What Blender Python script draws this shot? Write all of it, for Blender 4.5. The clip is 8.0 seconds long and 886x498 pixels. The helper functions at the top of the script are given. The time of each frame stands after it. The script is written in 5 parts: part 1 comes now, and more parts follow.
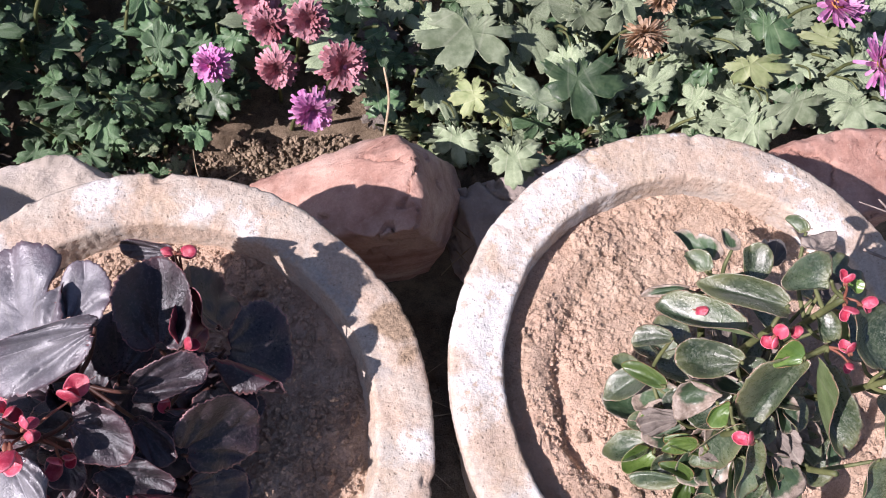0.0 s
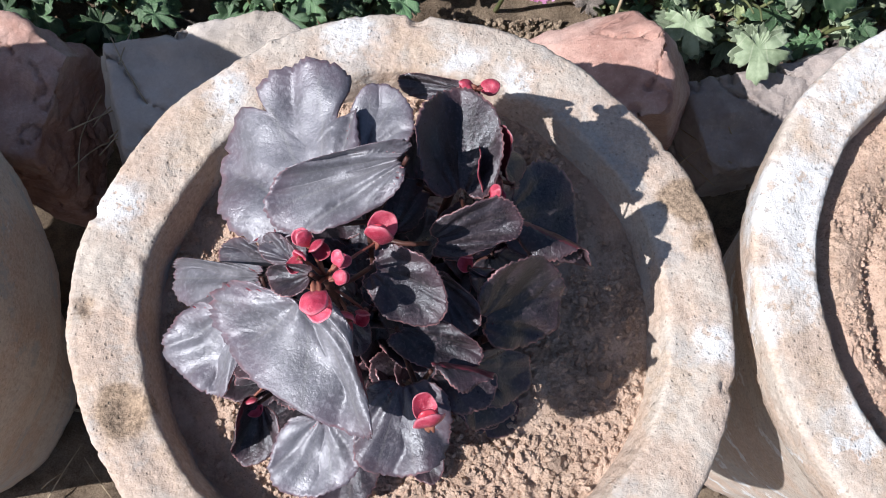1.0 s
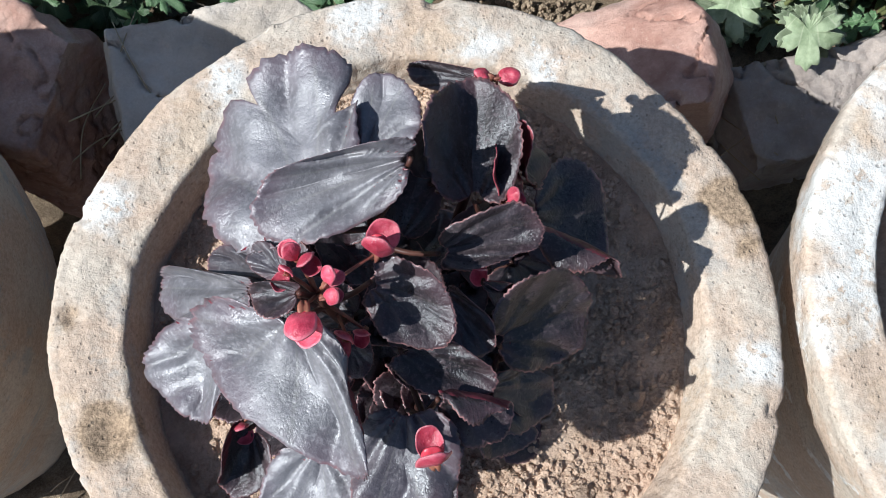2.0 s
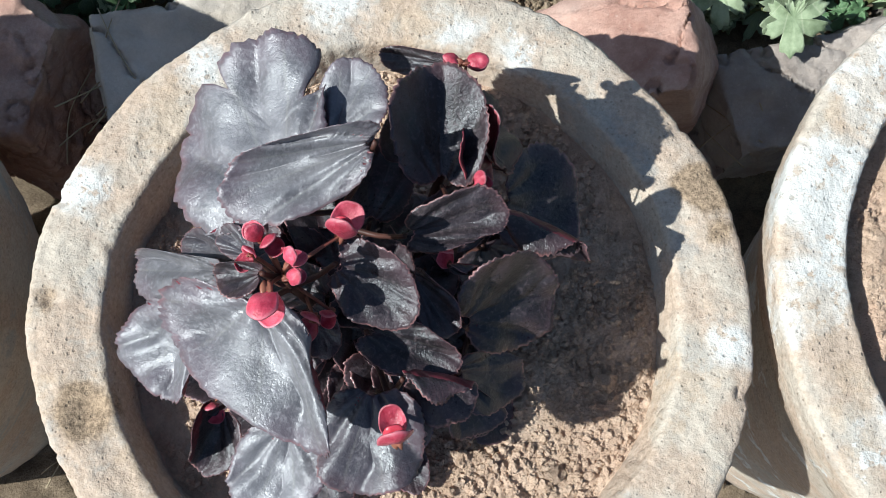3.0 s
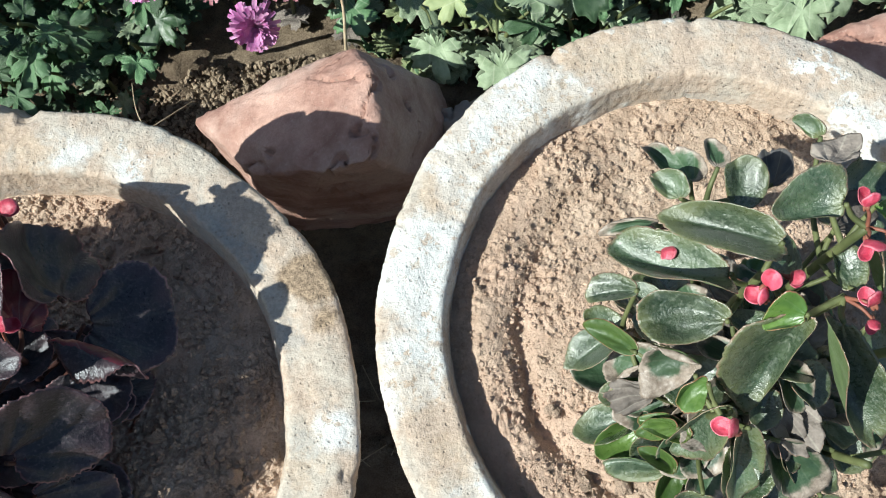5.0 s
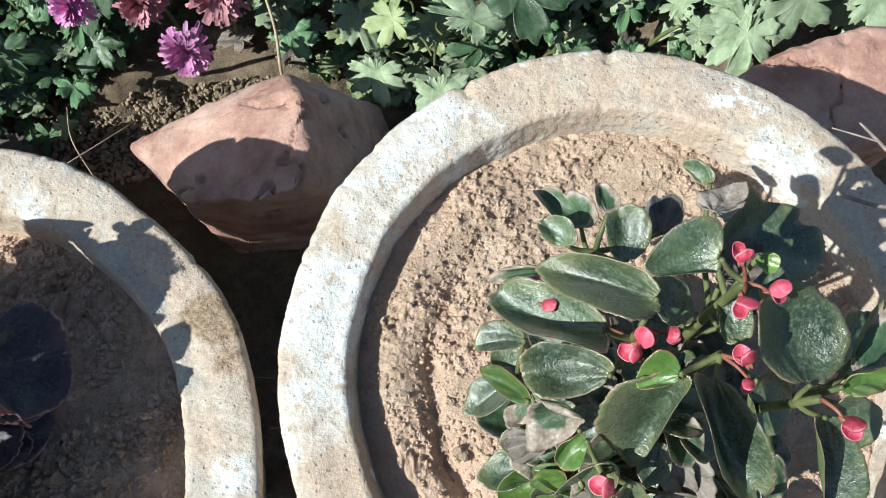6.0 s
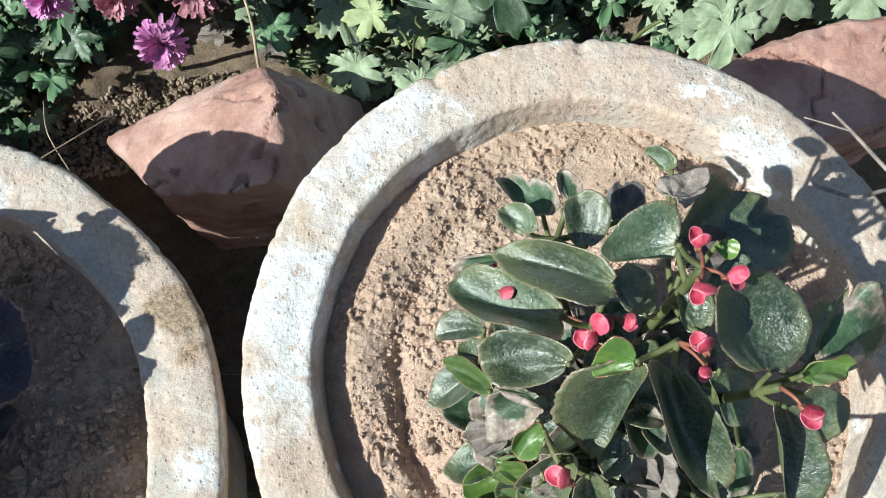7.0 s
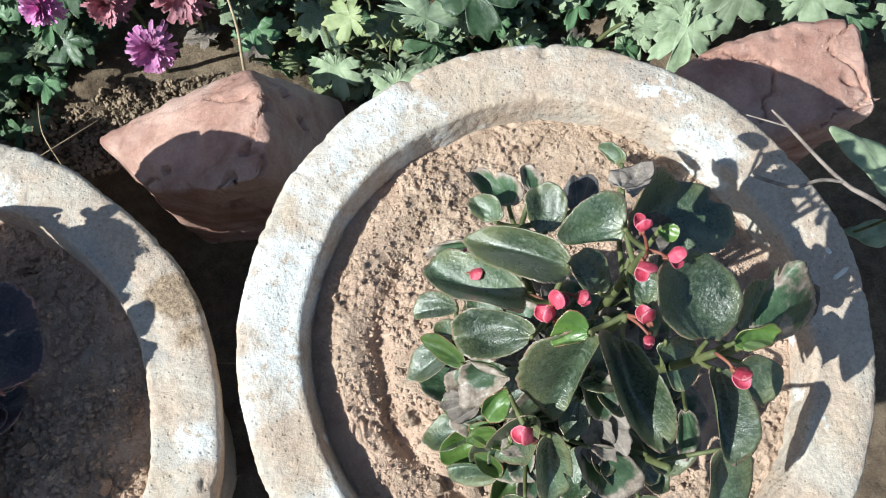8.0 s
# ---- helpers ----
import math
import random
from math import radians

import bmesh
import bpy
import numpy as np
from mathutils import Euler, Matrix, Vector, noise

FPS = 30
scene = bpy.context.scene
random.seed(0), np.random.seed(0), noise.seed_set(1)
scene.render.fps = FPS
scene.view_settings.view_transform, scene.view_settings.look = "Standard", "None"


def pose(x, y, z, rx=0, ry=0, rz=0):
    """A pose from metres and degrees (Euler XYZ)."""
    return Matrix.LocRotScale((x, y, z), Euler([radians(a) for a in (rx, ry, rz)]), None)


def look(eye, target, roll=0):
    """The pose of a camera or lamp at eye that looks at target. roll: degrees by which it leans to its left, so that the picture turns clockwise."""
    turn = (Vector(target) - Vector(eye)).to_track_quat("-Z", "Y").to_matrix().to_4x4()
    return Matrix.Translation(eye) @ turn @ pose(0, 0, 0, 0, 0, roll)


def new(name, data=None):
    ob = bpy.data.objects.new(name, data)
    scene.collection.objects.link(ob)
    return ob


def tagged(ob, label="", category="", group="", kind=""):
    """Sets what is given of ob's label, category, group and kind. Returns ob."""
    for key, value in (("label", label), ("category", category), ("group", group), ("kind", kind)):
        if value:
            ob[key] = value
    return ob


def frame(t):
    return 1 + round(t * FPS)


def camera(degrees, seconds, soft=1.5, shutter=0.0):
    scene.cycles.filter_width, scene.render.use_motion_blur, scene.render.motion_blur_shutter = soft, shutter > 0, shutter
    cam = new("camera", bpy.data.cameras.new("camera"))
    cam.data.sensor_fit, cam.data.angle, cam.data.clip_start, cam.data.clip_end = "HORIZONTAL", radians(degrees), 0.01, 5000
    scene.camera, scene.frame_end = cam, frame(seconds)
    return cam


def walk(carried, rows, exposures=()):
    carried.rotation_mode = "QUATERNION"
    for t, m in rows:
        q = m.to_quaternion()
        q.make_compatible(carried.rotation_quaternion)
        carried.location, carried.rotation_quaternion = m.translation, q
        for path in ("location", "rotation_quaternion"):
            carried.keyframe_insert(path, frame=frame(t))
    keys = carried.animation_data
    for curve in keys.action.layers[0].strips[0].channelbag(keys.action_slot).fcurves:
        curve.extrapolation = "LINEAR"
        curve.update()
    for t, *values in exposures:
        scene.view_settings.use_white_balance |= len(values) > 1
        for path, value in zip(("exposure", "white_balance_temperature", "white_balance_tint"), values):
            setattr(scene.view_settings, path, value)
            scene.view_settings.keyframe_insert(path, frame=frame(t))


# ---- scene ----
cam = camera(51.6, 8.0, soft=1.0)
PATH = [
    (0, (0.0931, -0.0958, 0.8837), (0.4151, 0.5545, -0.9801), 21.18),
    (0.5, (0.0139, -0.1215, 0.8458), (0.2512, 0.4753, -1.0482), 19.43),
    (1, (-0.0251, -0.1082, 0.7716), (0.1496, 0.4604, -1.1379), 15.94),
    (1.5, (-0.0158, -0.0925, 0.7351), (0.1065, 0.4602, -1.1832), 11.92),
    (2.8, (-0.0044, -0.0834, 0.7310), (0.0848, 0.4344, -1.1988), 9.07),
    (3, (0.0032, -0.0895, 0.7366), (0.0914, 0.4253, -1.1940), 9.31),
    (3.5, (0.0546, -0.0912, 0.7559), (0.1328, 0.4193, -1.1762), 8.22),
    (4, (0.1290, -0.0808, 0.7732), (0.2110, 0.4299, -1.1588), 5.54),
    (4.5, (0.1754, -0.0689, 0.7771), (0.2672, 0.4550, -1.1509), 3.01),
    (5, (0.2056, -0.0640, 0.7748), (0.2997, 0.4653, -1.1515), 2.87),
    (5.2, (0.2182, -0.0562, 0.7754), (0.3101, 0.4593, -1.1549), 2.89),
    (6.3, (0.2634, -0.0481, 0.7679), (0.3539, 0.4883, -1.1567), 2.39),
    (6.5, (0.2643, -0.0476, 0.7658), (0.3537, 0.4885, -1.1590), 2.31),
    (7, (0.2745, -0.0556, 0.7636), (0.3644, 0.4843, -1.1600), 2.32),
    (7.5, (0.2818, -0.0592, 0.7768), (0.3830, 0.4757, -1.1477), 2.86),
    (8, (0.2735, -0.0711, 0.8047), (0.4069, 0.4531, -1.1208), 6.32),
]
EXPOSURES = [(0.0, 0.52, 6400, 26.0), (0.6, 0.48, 6200, 19.0), (1.5, 0.41, 6060, 10.0), (3.5, 0.41, 6080, 1.0), (4.5, 0.46, 6160, -0.5), (8.0, 0.50, 6000, 1.5)]
walk(cam, [(t, look(eye, target, roll)) for t, eye, target, roll in PATH], EXPOSURES)

# ---- world, sun and exposure ----
SUN_WAY = Vector((1.018, 0.327, -0.987)).normalized()
world = bpy.data.worlds.new("sky")
scene.world = world
world.use_nodes = True
wn = world.node_tree
sky = wn.nodes.new("ShaderNodeTexSky")
sky.sky_type = "NISHITA"
sky.sun_disc = False
sky.sun_elevation = math.asin(-SUN_WAY.z)
sky.sun_rotation = math.atan2(-SUN_WAY.x, -SUN_WAY.y) % (2 * math.pi)
wn.links.new(sky.outputs[0], wn.nodes["Background"].inputs[0])
wn.nodes["Background"].inputs[1].default_value = 0.070
sun_data = bpy.data.lights.new("sun", "SUN")
sun_data.energy, sun_data.angle, sun_data.color = 5.0, radians(0.5), (1.0, 0.965, 0.91)
sun = new("sun", sun_data)
sun.matrix_world = look((-3.054, -0.981, 2.961), (0, 0, 0))


# ---- materials ----
class Mat:
    """A node material with short calls for the usual nodes."""

    def __init__(self, name, rough=0.8, spec=0.3):
        self.m = bpy.data.materials.new(name)
        self.m.use_nodes = True
        self.t = self.m.node_tree
        self.b = self.t.nodes["Principled BSDF"]
        self.b.inputs["Roughness"].default_value = rough
        self.b.inputs["Specular IOR Level"].default_value = spec
        self.co = self.t.nodes.new("ShaderNodeTexCoord")

    def put(self, sock, v):
        if isinstance(v, (int, float)):
            sock.default_value = v
        elif isinstance(v, tuple):
            sock.default_value = (*v, 1.0) if len(v) == 3 else v
        else:
            self.t.links.new(v, sock)

    def noise(self, scale, detail=4.0, rough=0.6, shift=0.0, stretch=None):
        m = self.t.nodes.new("ShaderNodeMapping")
        m.inputs["Location"].default_value = (shift, shift * 0.7, shift * 0.3)
        if stretch:
            m.inputs["Scale"].default_value = stretch
        self.t.links.new(self.co.outputs["Object"], m.inputs[0])
        n = self.t.nodes.new("ShaderNodeTexNoise")
        n.inputs["Scale"].default_value, n.inputs["Detail"].default_value = scale, detail
        n.inputs["Roughness"].default_value = rough
        self.t.links.new(m.outputs[0], n.inputs["Vector"])
        return n.outputs["Fac"]

    def cells(self, scale, out="Distance", feature="F1"):
        n = self.t.nodes.new("ShaderNodeTexVoronoi")
        n.feature = feature
        n.inputs["Scale"].default_value = scale
        self.t.links.new(self.co.outputs["Object"], n.inputs["Vector"])
        return n.outputs[out]

    def step(self, v, lo, hi, a=0.0, b=1.0):
        n = self.t.nodes.new("ShaderNodeMapRange")
        n.interpolation_type = "SMOOTHSTEP"
        for i, x in enumerate((v, lo, hi, a, b)):
            self.put(n.inputs[i], x)
        return n.outputs[0]

    def math(self, op, a, b=0.0):
        n = self.t.nodes.new("ShaderNodeMath")
        n.operation = op
        self.put(n.inputs[0], a)
        self.put(n.inputs[1], b)
        return n.outputs[0]

    def mix(self, fac, a, b, mode="MIX"):
        n = self.t.nodes.new("ShaderNodeMix")
        n.data_type, n.blend_type = "RGBA", mode
        self.put(n.inputs[0], fac)
        self.put(n.inputs[6], a)
        self.put(n.inputs[7], b)
        return n.outputs[2]

    def bump(self, height, strength=0.5, dist=0.002, under=None):
        n = self.t.nodes.new("ShaderNodeBump")
        n.inputs["Strength"].default_value, n.inputs["Distance"].default_value = strength, dist
        self.put(n.inputs["Height"], height)
        if under is not None:
            self.put(n.inputs["Normal"], under)
        return n.outputs[0]

    def random(self):
        return self.t.nodes.new("ShaderNodeObjectInfo").outputs["Random"]

    def attr(self, name):
        n = self.t.nodes.new("ShaderNodeAttribute")
        n.attribute_name = name
        return n.outputs["Fac"]

    def near(self, place, radius, soft):
        """1 inside a round spot about a place, ragged at its edge."""
        n = self.t.nodes.new("ShaderNodeVectorMath")
        n.operation = "DISTANCE"
        self.t.links.new(self.co.outputs["Object"], n.inputs[0])
        n.inputs[1].default_value = place
        d = self.math("ADD", n.outputs["Value"], self.math("MULTIPLY", self.math("SUBTRACT", self.noise(45, 5), 0.5), soft * 2.0))
        return self.step(d, radius + soft * 0.3, radius - soft * 0.3)

    def out(self, colour, rough=None, normal=None):
        self.put(self.b.inputs["Base Color"], colour)
        if rough is not None:
            self.put(self.b.inputs["Roughness"], rough)
        if normal is not None:
            self.put(self.b.inputs["Normal"], normal)
        return self.m


def cement(name, lime, spots=(), grey=0.5, dusty=0.5, worn=()):
    """Weathered cement: sandy face, lime wash left in smeared patches, pits and coarse grain."""
    k = Mat(name, 0.92, 0.2)
    grit = k.noise(400, 4, 0.75)
    fleck = k.step(grit, 0.30, 0.70)
    sand = k.mix(fleck, (0.41, 0.315, 0.245), (0.575, 0.455, 0.365))
    pale = k.mix(fleck, (0.445, 0.385, 0.325), (0.585, 0.52, 0.445))
    c = k.mix(k.step(k.noise(21, 6, 0.6, 1.7), 0.42, 0.58), sand, pale)
    c = k.mix(k.step(k.noise(60, 6, 0.65, 31.0), 0.50, 0.62, 0.0, 0.55), c, k.mix(fleck, (0.37, 0.30, 0.245), (0.50, 0.42, 0.35)))
    c = k.mix(k.step(k.noise(26, 8, 0.7, 7.7), 0.54, 0.64, 0.0, grey), c, k.mix(grit, (0.31, 0.30, 0.285), (0.47, 0.46, 0.44)))
    w = k.step(k.noise(27, 5, 0.62, 11.0), lime, lime + 0.035)
    for place, radius in spots:
        w = k.math("MAXIMUM", w, k.near(place, radius, 0.026))
    w = k.math("MULTIPLY", w, k.step(k.noise(150, 6, 0.7, 5.0), 0.37, 0.46, 0.08, 1.0))
    c = k.mix(w, c, k.mix(fleck, (0.58, 0.57, 0.55), (0.70, 0.69, 0.67)))
    warm = k.step(k.noise(19, 8, 0.7, 21.0), 0.53, 0.60, 0.0, dusty)
    c = k.mix(warm, c, k.mix(fleck, (0.40, 0.295, 0.21), (0.57, 0.44, 0.32)))
    for place, radius in worn:
        c = k.mix(k.near(place, radius, 0.012), c, k.mix(k.step(grit, 0.35, 0.65), (0.20, 0.145, 0.10), (0.46, 0.34, 0.235)))
    pit = k.step(k.math("ADD", k.cells(210), k.math("MULTIPLY", k.noise(40, 3, 0.6, 3.3), 0.35)), 0.25, 0.36)
    hole = k.step(k.noise(85, 6, 0.75, 9.0), 0.27, 0.33)
    c = k.mix(hole, k.mix(0.6, c, (0.13, 0.105, 0.08)), c)
    c = k.mix(pit, k.mix(0.4, c, (0.17, 0.135, 0.105)), c)
    rough = k.math("ADD", k.math("MULTIPLY", grit, 0.9), k.math("MULTIPLY", pit, 0.6))
    lumps = k.math("ADD", k.noise(120, 4, 0.65), k.math("ADD", k.math("MULTIPLY", hole, 0.5), k.math("MULTIPLY", w, 0.16)))
    n = k.bump(rough, 0.60, 0.0014, k.bump(lumps, 0.5, 0.0028))
    return k.out(c, None, n)


def earth(name, dark, light, red, bump=0.7):
    k = Mat(name, 0.97, 0.1)
    grit = k.noise(620, 4, 0.75)
    c = k.mix(k.step(k.noise(60, 8, 0.7), 0.34, 0.66), dark, light)
    c = k.mix(k.step(grit, 0.32, 0.68), k.mix(0.22, c, (0.10, 0.07, 0.045)), k.mix(0.22, c, (0.66, 0.52, 0.38)))
    c = k.mix(k.step(k.noise(9, 5, 0.6, 2.0), 0.4, 0.65, 0.0, 0.6), c, red)
    n = k.bump(grit, bump, 0.0022, k.bump(k.noise(210, 6, 0.75, 4.0), bump, 0.0045))
    return k.out(c, None, n)


def stone(name, dark, light, dust, streak=(1, 1, 1)):
    k = Mat(name, 0.85, 0.25)
    c = k.mix(k.step(k.noise(22, 7, 0.65, 1.0, streak), 0.32, 0.68), dark, light)
    c = k.mix(k.step(k.noise(8, 5, 0.6, 6.0), 0.46, 0.66, 0.0, 0.85), c, dust)
    c = k.mix(k.step(k.noise(240, 3, 0.7), 0.58, 0.7, 0.0, 0.35), c, (0.62, 0.50, 0.42))
    c = k.mix(k.step(k.noise(420, 5, 0.8), 0.35, 0.65, 0.30, 0.0), c, dark)
    layer = k.noise(30, 6, 0.7, 14.0, (0.5, 0.5, 3.0))
    n = k.bump(k.noise(480, 5, 0.8), 0.5, 0.0016, k.bump(k.math("ADD", k.noise(75, 8, 0.7), layer), 0.55, 0.004))
    return k.out(c, None, n)


def leaf_skin(name, dark, light, rim, rough, coat, vein=0.25, dry=None, spec=0.5, ridge=0.9, vary=0.25, pucker=1.0, grain=0.4, blush=None, ior=1.5, tint=None, uneven=0.12, specks=None):
    """Leaf face: fans of veins from its foot, a rim of another colour, uneven gloss, dry patches."""
    k = Mat(name, rough, spec)
    uv = k.t.nodes.new("ShaderNodeUVMap")
    uv.uv_map = "leaf"
    s = k.t.nodes.new("ShaderNodeSeparateXYZ")
    k.t.links.new(uv.outputs[0], s.inputs[0])
    ang = k.math("ARCTAN2", s.outputs["Y"], k.math("ADD", s.outputs["X"], 1.02))
    fan = k.math("PINGPONG", k.math("ADD", ang, 0.2), 0.2)
    veins = k.step(fan, 0.0, 0.032, 1.0, 0.0)
    c = k.mix(k.step(k.noise(70, 6, 0.65), 0.3, 0.7), dark, light)
    c = k.mix(k.math("MULTIPLY", veins, vein), c, k.mix(0.6, light, (0.5, 0.5, 0.4)))
    tone = k.step(k.random(), 0.0, 1.0, 1.0 - vary, 1.0 + vary)
    c = k.mix(1.0, c, tone, "MULTIPLY")
    if blush:
        c = k.mix(k.step(k.math("ADD", k.math("MULTIPLY", k.attr("edge"), 0.5), k.math("MULTIPLY", k.noise(33, 5, 0.65, 17.0), 0.9)), 0.72, 1.02, 0.0, 0.75), c, blush)
    e = k.step(k.math("ADD", k.attr("edge"), k.math("MULTIPLY", k.noise(160, 3), 0.05)), 0.978, 1.018)
    c = k.mix(k.math("MULTIPLY", e, k.step(k.noise(90, 4, 0.7, 3.0), 0.38, 0.62, 0.1, 0.95)), c, rim)
    if dry:
        d = k.step(k.math("ADD", k.math("MULTIPLY", k.attr("edge"), 0.45), k.noise(38, 5, 0.6, 8.0)), 0.80, 0.92)
        c = k.mix(d, c, k.mix(k.step(k.noise(190, 5, 0.75), 0.3, 0.7), dry, (0.36, 0.30, 0.25)))
    fine = k.noise(560, 3, 0.7)
    if specks:
        c = k.mix(k.step(fine, 0.50, 0.68, 0.0, 0.55), c, specks)
    bumps = k.bump(fine, grain * 0.45, 0.0008, k.bump(k.math("ADD", k.math("MULTIPLY", k.step(fan, 0.0, 0.2), ridge), k.math("MULTIPLY", k.noise(110, 3, 0.6), 1.3 * pucker)), 0.4, 0.0012 * pucker))
    k.b.inputs["Coat Weight"].default_value = coat
    k.b.inputs["Coat Roughness"].default_value = 0.3
    k.b.inputs["IOR"].default_value = ior
    if tint:
        k.b.inputs["Specular Tint"].default_value = (*tint, 1.0)
    gloss = k.math("ADD", k.math("MULTIPLY", k.noise(45, 5, 0.7, 4.0), 0.5), k.math("MULTIPLY", fine, 0.5))
    return k.out(c, k.step(gloss, 0.36, 0.64, rough - uneven, rough + uneven * 1.6), bumps)


def plain(name, a, b, scale=80.0, rough=0.6, spec=0.4, bump=0.3, vary=0.0, glow=0.0, lip=None):
    """Two tones mixed by grain, for petals, stems and twigs."""
    k = Mat(name, rough, spec)
    c = k.mix(k.step(k.noise(scale, 5, 0.65), 0.3, 0.7), a, b)
    if lip:
        c = k.mix(k.step(k.attr("edge"), 0.86, 1.0, 0.0, 0.45), c, lip)
    if vary:
        c = k.mix(1.0, c, k.step(k.random(), 0.0, 1.0, 1.0 - vary, 1.0 + vary), "MULTIPLY")
    if glow:
        k.b.inputs["Subsurface Weight"].default_value = glow
        k.b.inputs["Subsurface Radius"].default_value = (0.004, 0.001, 0.001)
        k.b.inputs["Subsurface Scale"].default_value = 0.5
    return k.out(c, None, k.bump(k.noise(scale * 4, 4, 0.7), bump, 0.001))


CEMENT_SAND = cement("sandy_cement", 0.655, (((-0.10, 0.126, 0.30), 0.012), ((0.062, 0.132, 0.30), 0.009), ((0.035, 0.146, 0.30), 0.008), ((-0.155, 0.056, 0.30), 0.014), ((-0.03, 0.161, 0.30), 0.012), ((0.163, -0.024, 0.30), 0.010)), 0.55, 0.5,
                     (((-0.165, 0.003, 0.30), 0.004), ((-0.145, -0.052, 0.30), 0.015), ((0.157, 0.060, 0.30), 0.016), ((0.163, 0.036, 0.30), 0.006)))
CEMENT_LIME = cement("limewashed_cement", 0.585, (((0.215, 0.055, 0.307), 0.030), ((0.255, 0.115, 0.307), 0.032), ((0.290, 0.135, 0.307), 0.030),
                                                  ((0.205, 0.0, 0.307), 0.020), ((0.47, 0.10, 0.307), 0.018), ((0.235, -0.06, 0.307), 0.012)), 0.4, 0.45)
CEMENT_OLD = cement("streaked_grey_cement", 0.72, (), 1.0, 0.15)
SOIL_POT = earth("dry_tan_soil", (0.47, 0.33, 0.245), (0.77, 0.585, 0.455), (0.70, 0.49, 0.375), 0.65)
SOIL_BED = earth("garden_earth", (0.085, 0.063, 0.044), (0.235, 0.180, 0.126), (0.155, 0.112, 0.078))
SOIL_HEAP = earth("crumbled_earth", (0.24, 0.18, 0.125), (0.47, 0.37, 0.27), (0.34, 0.255, 0.18))
RED_STONE = stone("red_sandstone", (0.31, 0.165, 0.13), (0.60, 0.385, 0.315), (0.68, 0.51, 0.44), (1.0, 1.0, 1.6))
PALE_STONE = stone("pale_stone", (0.42, 0.36, 0.30), (0.60, 0.53, 0.46), (0.66, 0.60, 0.54))
GREY_STONE = stone("grey_stone", (0.26, 0.22, 0.20), (0.42, 0.37, 0.34), (0.50, 0.42, 0.37))
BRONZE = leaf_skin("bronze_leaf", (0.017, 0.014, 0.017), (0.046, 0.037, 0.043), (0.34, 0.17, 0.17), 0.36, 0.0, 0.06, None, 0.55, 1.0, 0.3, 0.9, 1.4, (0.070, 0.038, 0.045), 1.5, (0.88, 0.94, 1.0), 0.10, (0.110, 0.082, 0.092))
# lit copy of the bronze leaf: sun and sky sheen painted as pale grey
BRONZE_LIT = leaf_skin("bronze_leaf_lit_sheen", (0.092, 0.091, 0.102), (0.165, 0.163, 0.180), (0.17, 0.095, 0.11), 0.41, 0.0, 0.12, None, 0.66, 1.8, 0.12, 0.5, 1.0, (0.110, 0.082, 0.102), 1.55, (0.92, 0.95, 1.0), 0.10, (0.22, 0.21, 0.235))
# half-lit copy of the bronze leaf, a weaker sheen in its colour
BRONZE_HALF_LIT = leaf_skin("bronze_leaf_half_lit_sheen", (0.040, 0.036, 0.044), (0.085, 0.076, 0.090), (0.22, 0.11, 0.12), 0.40, 0.0, 0.08, None, 0.6, 1.5, 0.2, 0.6, 1.1, (0.085, 0.050, 0.060), 1.55, (0.9, 0.95, 1.0), 0.10, (0.125, 0.110, 0.125))
BRONZE_UNDER = leaf_skin("crimson_leaf_underside", (0.085, 0.012, 0.022), (0.185, 0.028, 0.045), (0.34, 0.08, 0.10), 0.45, 0.1, 0.2)
GREEN = leaf_skin("dark_green_leaf", (0.024, 0.046, 0.024), (0.076, 0.110, 0.060), (0.30, 0.18, 0.135), 0.33, 0.22, 0.05, None, 0.75, 0.3, 0.30, 0.9, 1.7, (0.140, 0.155, 0.065), 1.58, None, 0.13, (0.165, 0.185, 0.140))
GREEN_DRY = leaf_skin("scorched_green_leaf", (0.025, 0.055, 0.026), (0.06, 0.105, 0.052), (0.24, 0.17, 0.12), 0.48, 0.05, 0.08, (0.17, 0.13, 0.10), 0.5, 0.6, 0.3, 1.4, 0.6)
GREEN_YOUNG = leaf_skin("fresh_green_leaf", (0.045, 0.095, 0.018), (0.105, 0.175, 0.038), (0.28, 0.12, 0.07), 0.38, 0.1, 0.05, None, 0.7, 0.2, 0.35)
GREEN_UNDER = leaf_skin("pale_green_underside", (0.12, 0.18, 0.07), (0.18, 0.25, 0.11), (0.28, 0.14, 0.10), 0.5, 0.0, 0.2)
DEAD = leaf_skin("withered_leaf", (0.10, 0.085, 0.075), (0.24, 0.205, 0.18), (0.20, 0.14, 0.10), 0.72, 0.0, 0.2, None, 0.3, 1.0, 0.4, 2.5, 0.7)
DEAD_DARK = leaf_skin("blackened_leaf", (0.05, 0.05, 0.055), (0.12, 0.11, 0.11), (0.30, 0.24, 0.20), 0.6, 0.0, 0.2)
MUM_PALE = leaf_skin("dusty_lobed_leaf", (0.15, 0.20, 0.115), (0.30, 0.36, 0.24), (0.30, 0.35, 0.24), 0.62, 0.0, 0.3, None, 0.3, 0.9, 0.35)
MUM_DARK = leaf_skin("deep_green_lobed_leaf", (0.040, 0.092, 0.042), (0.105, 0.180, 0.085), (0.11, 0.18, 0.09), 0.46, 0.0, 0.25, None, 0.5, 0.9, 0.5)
MUM_YELLOW = leaf_skin("yellowing_lobed_leaf", (0.17, 0.22, 0.09), (0.28, 0.32, 0.16), (0.30, 0.28, 0.14), 0.6, 0.0, 0.25)
PETAL_RED = plain("coral_red_petal", (0.34, 0.022, 0.050), (0.60, 0.095, 0.150), 190, 0.34, 0.5, 0.45, 0.25, 0.06, (0.72, 0.27, 0.32))
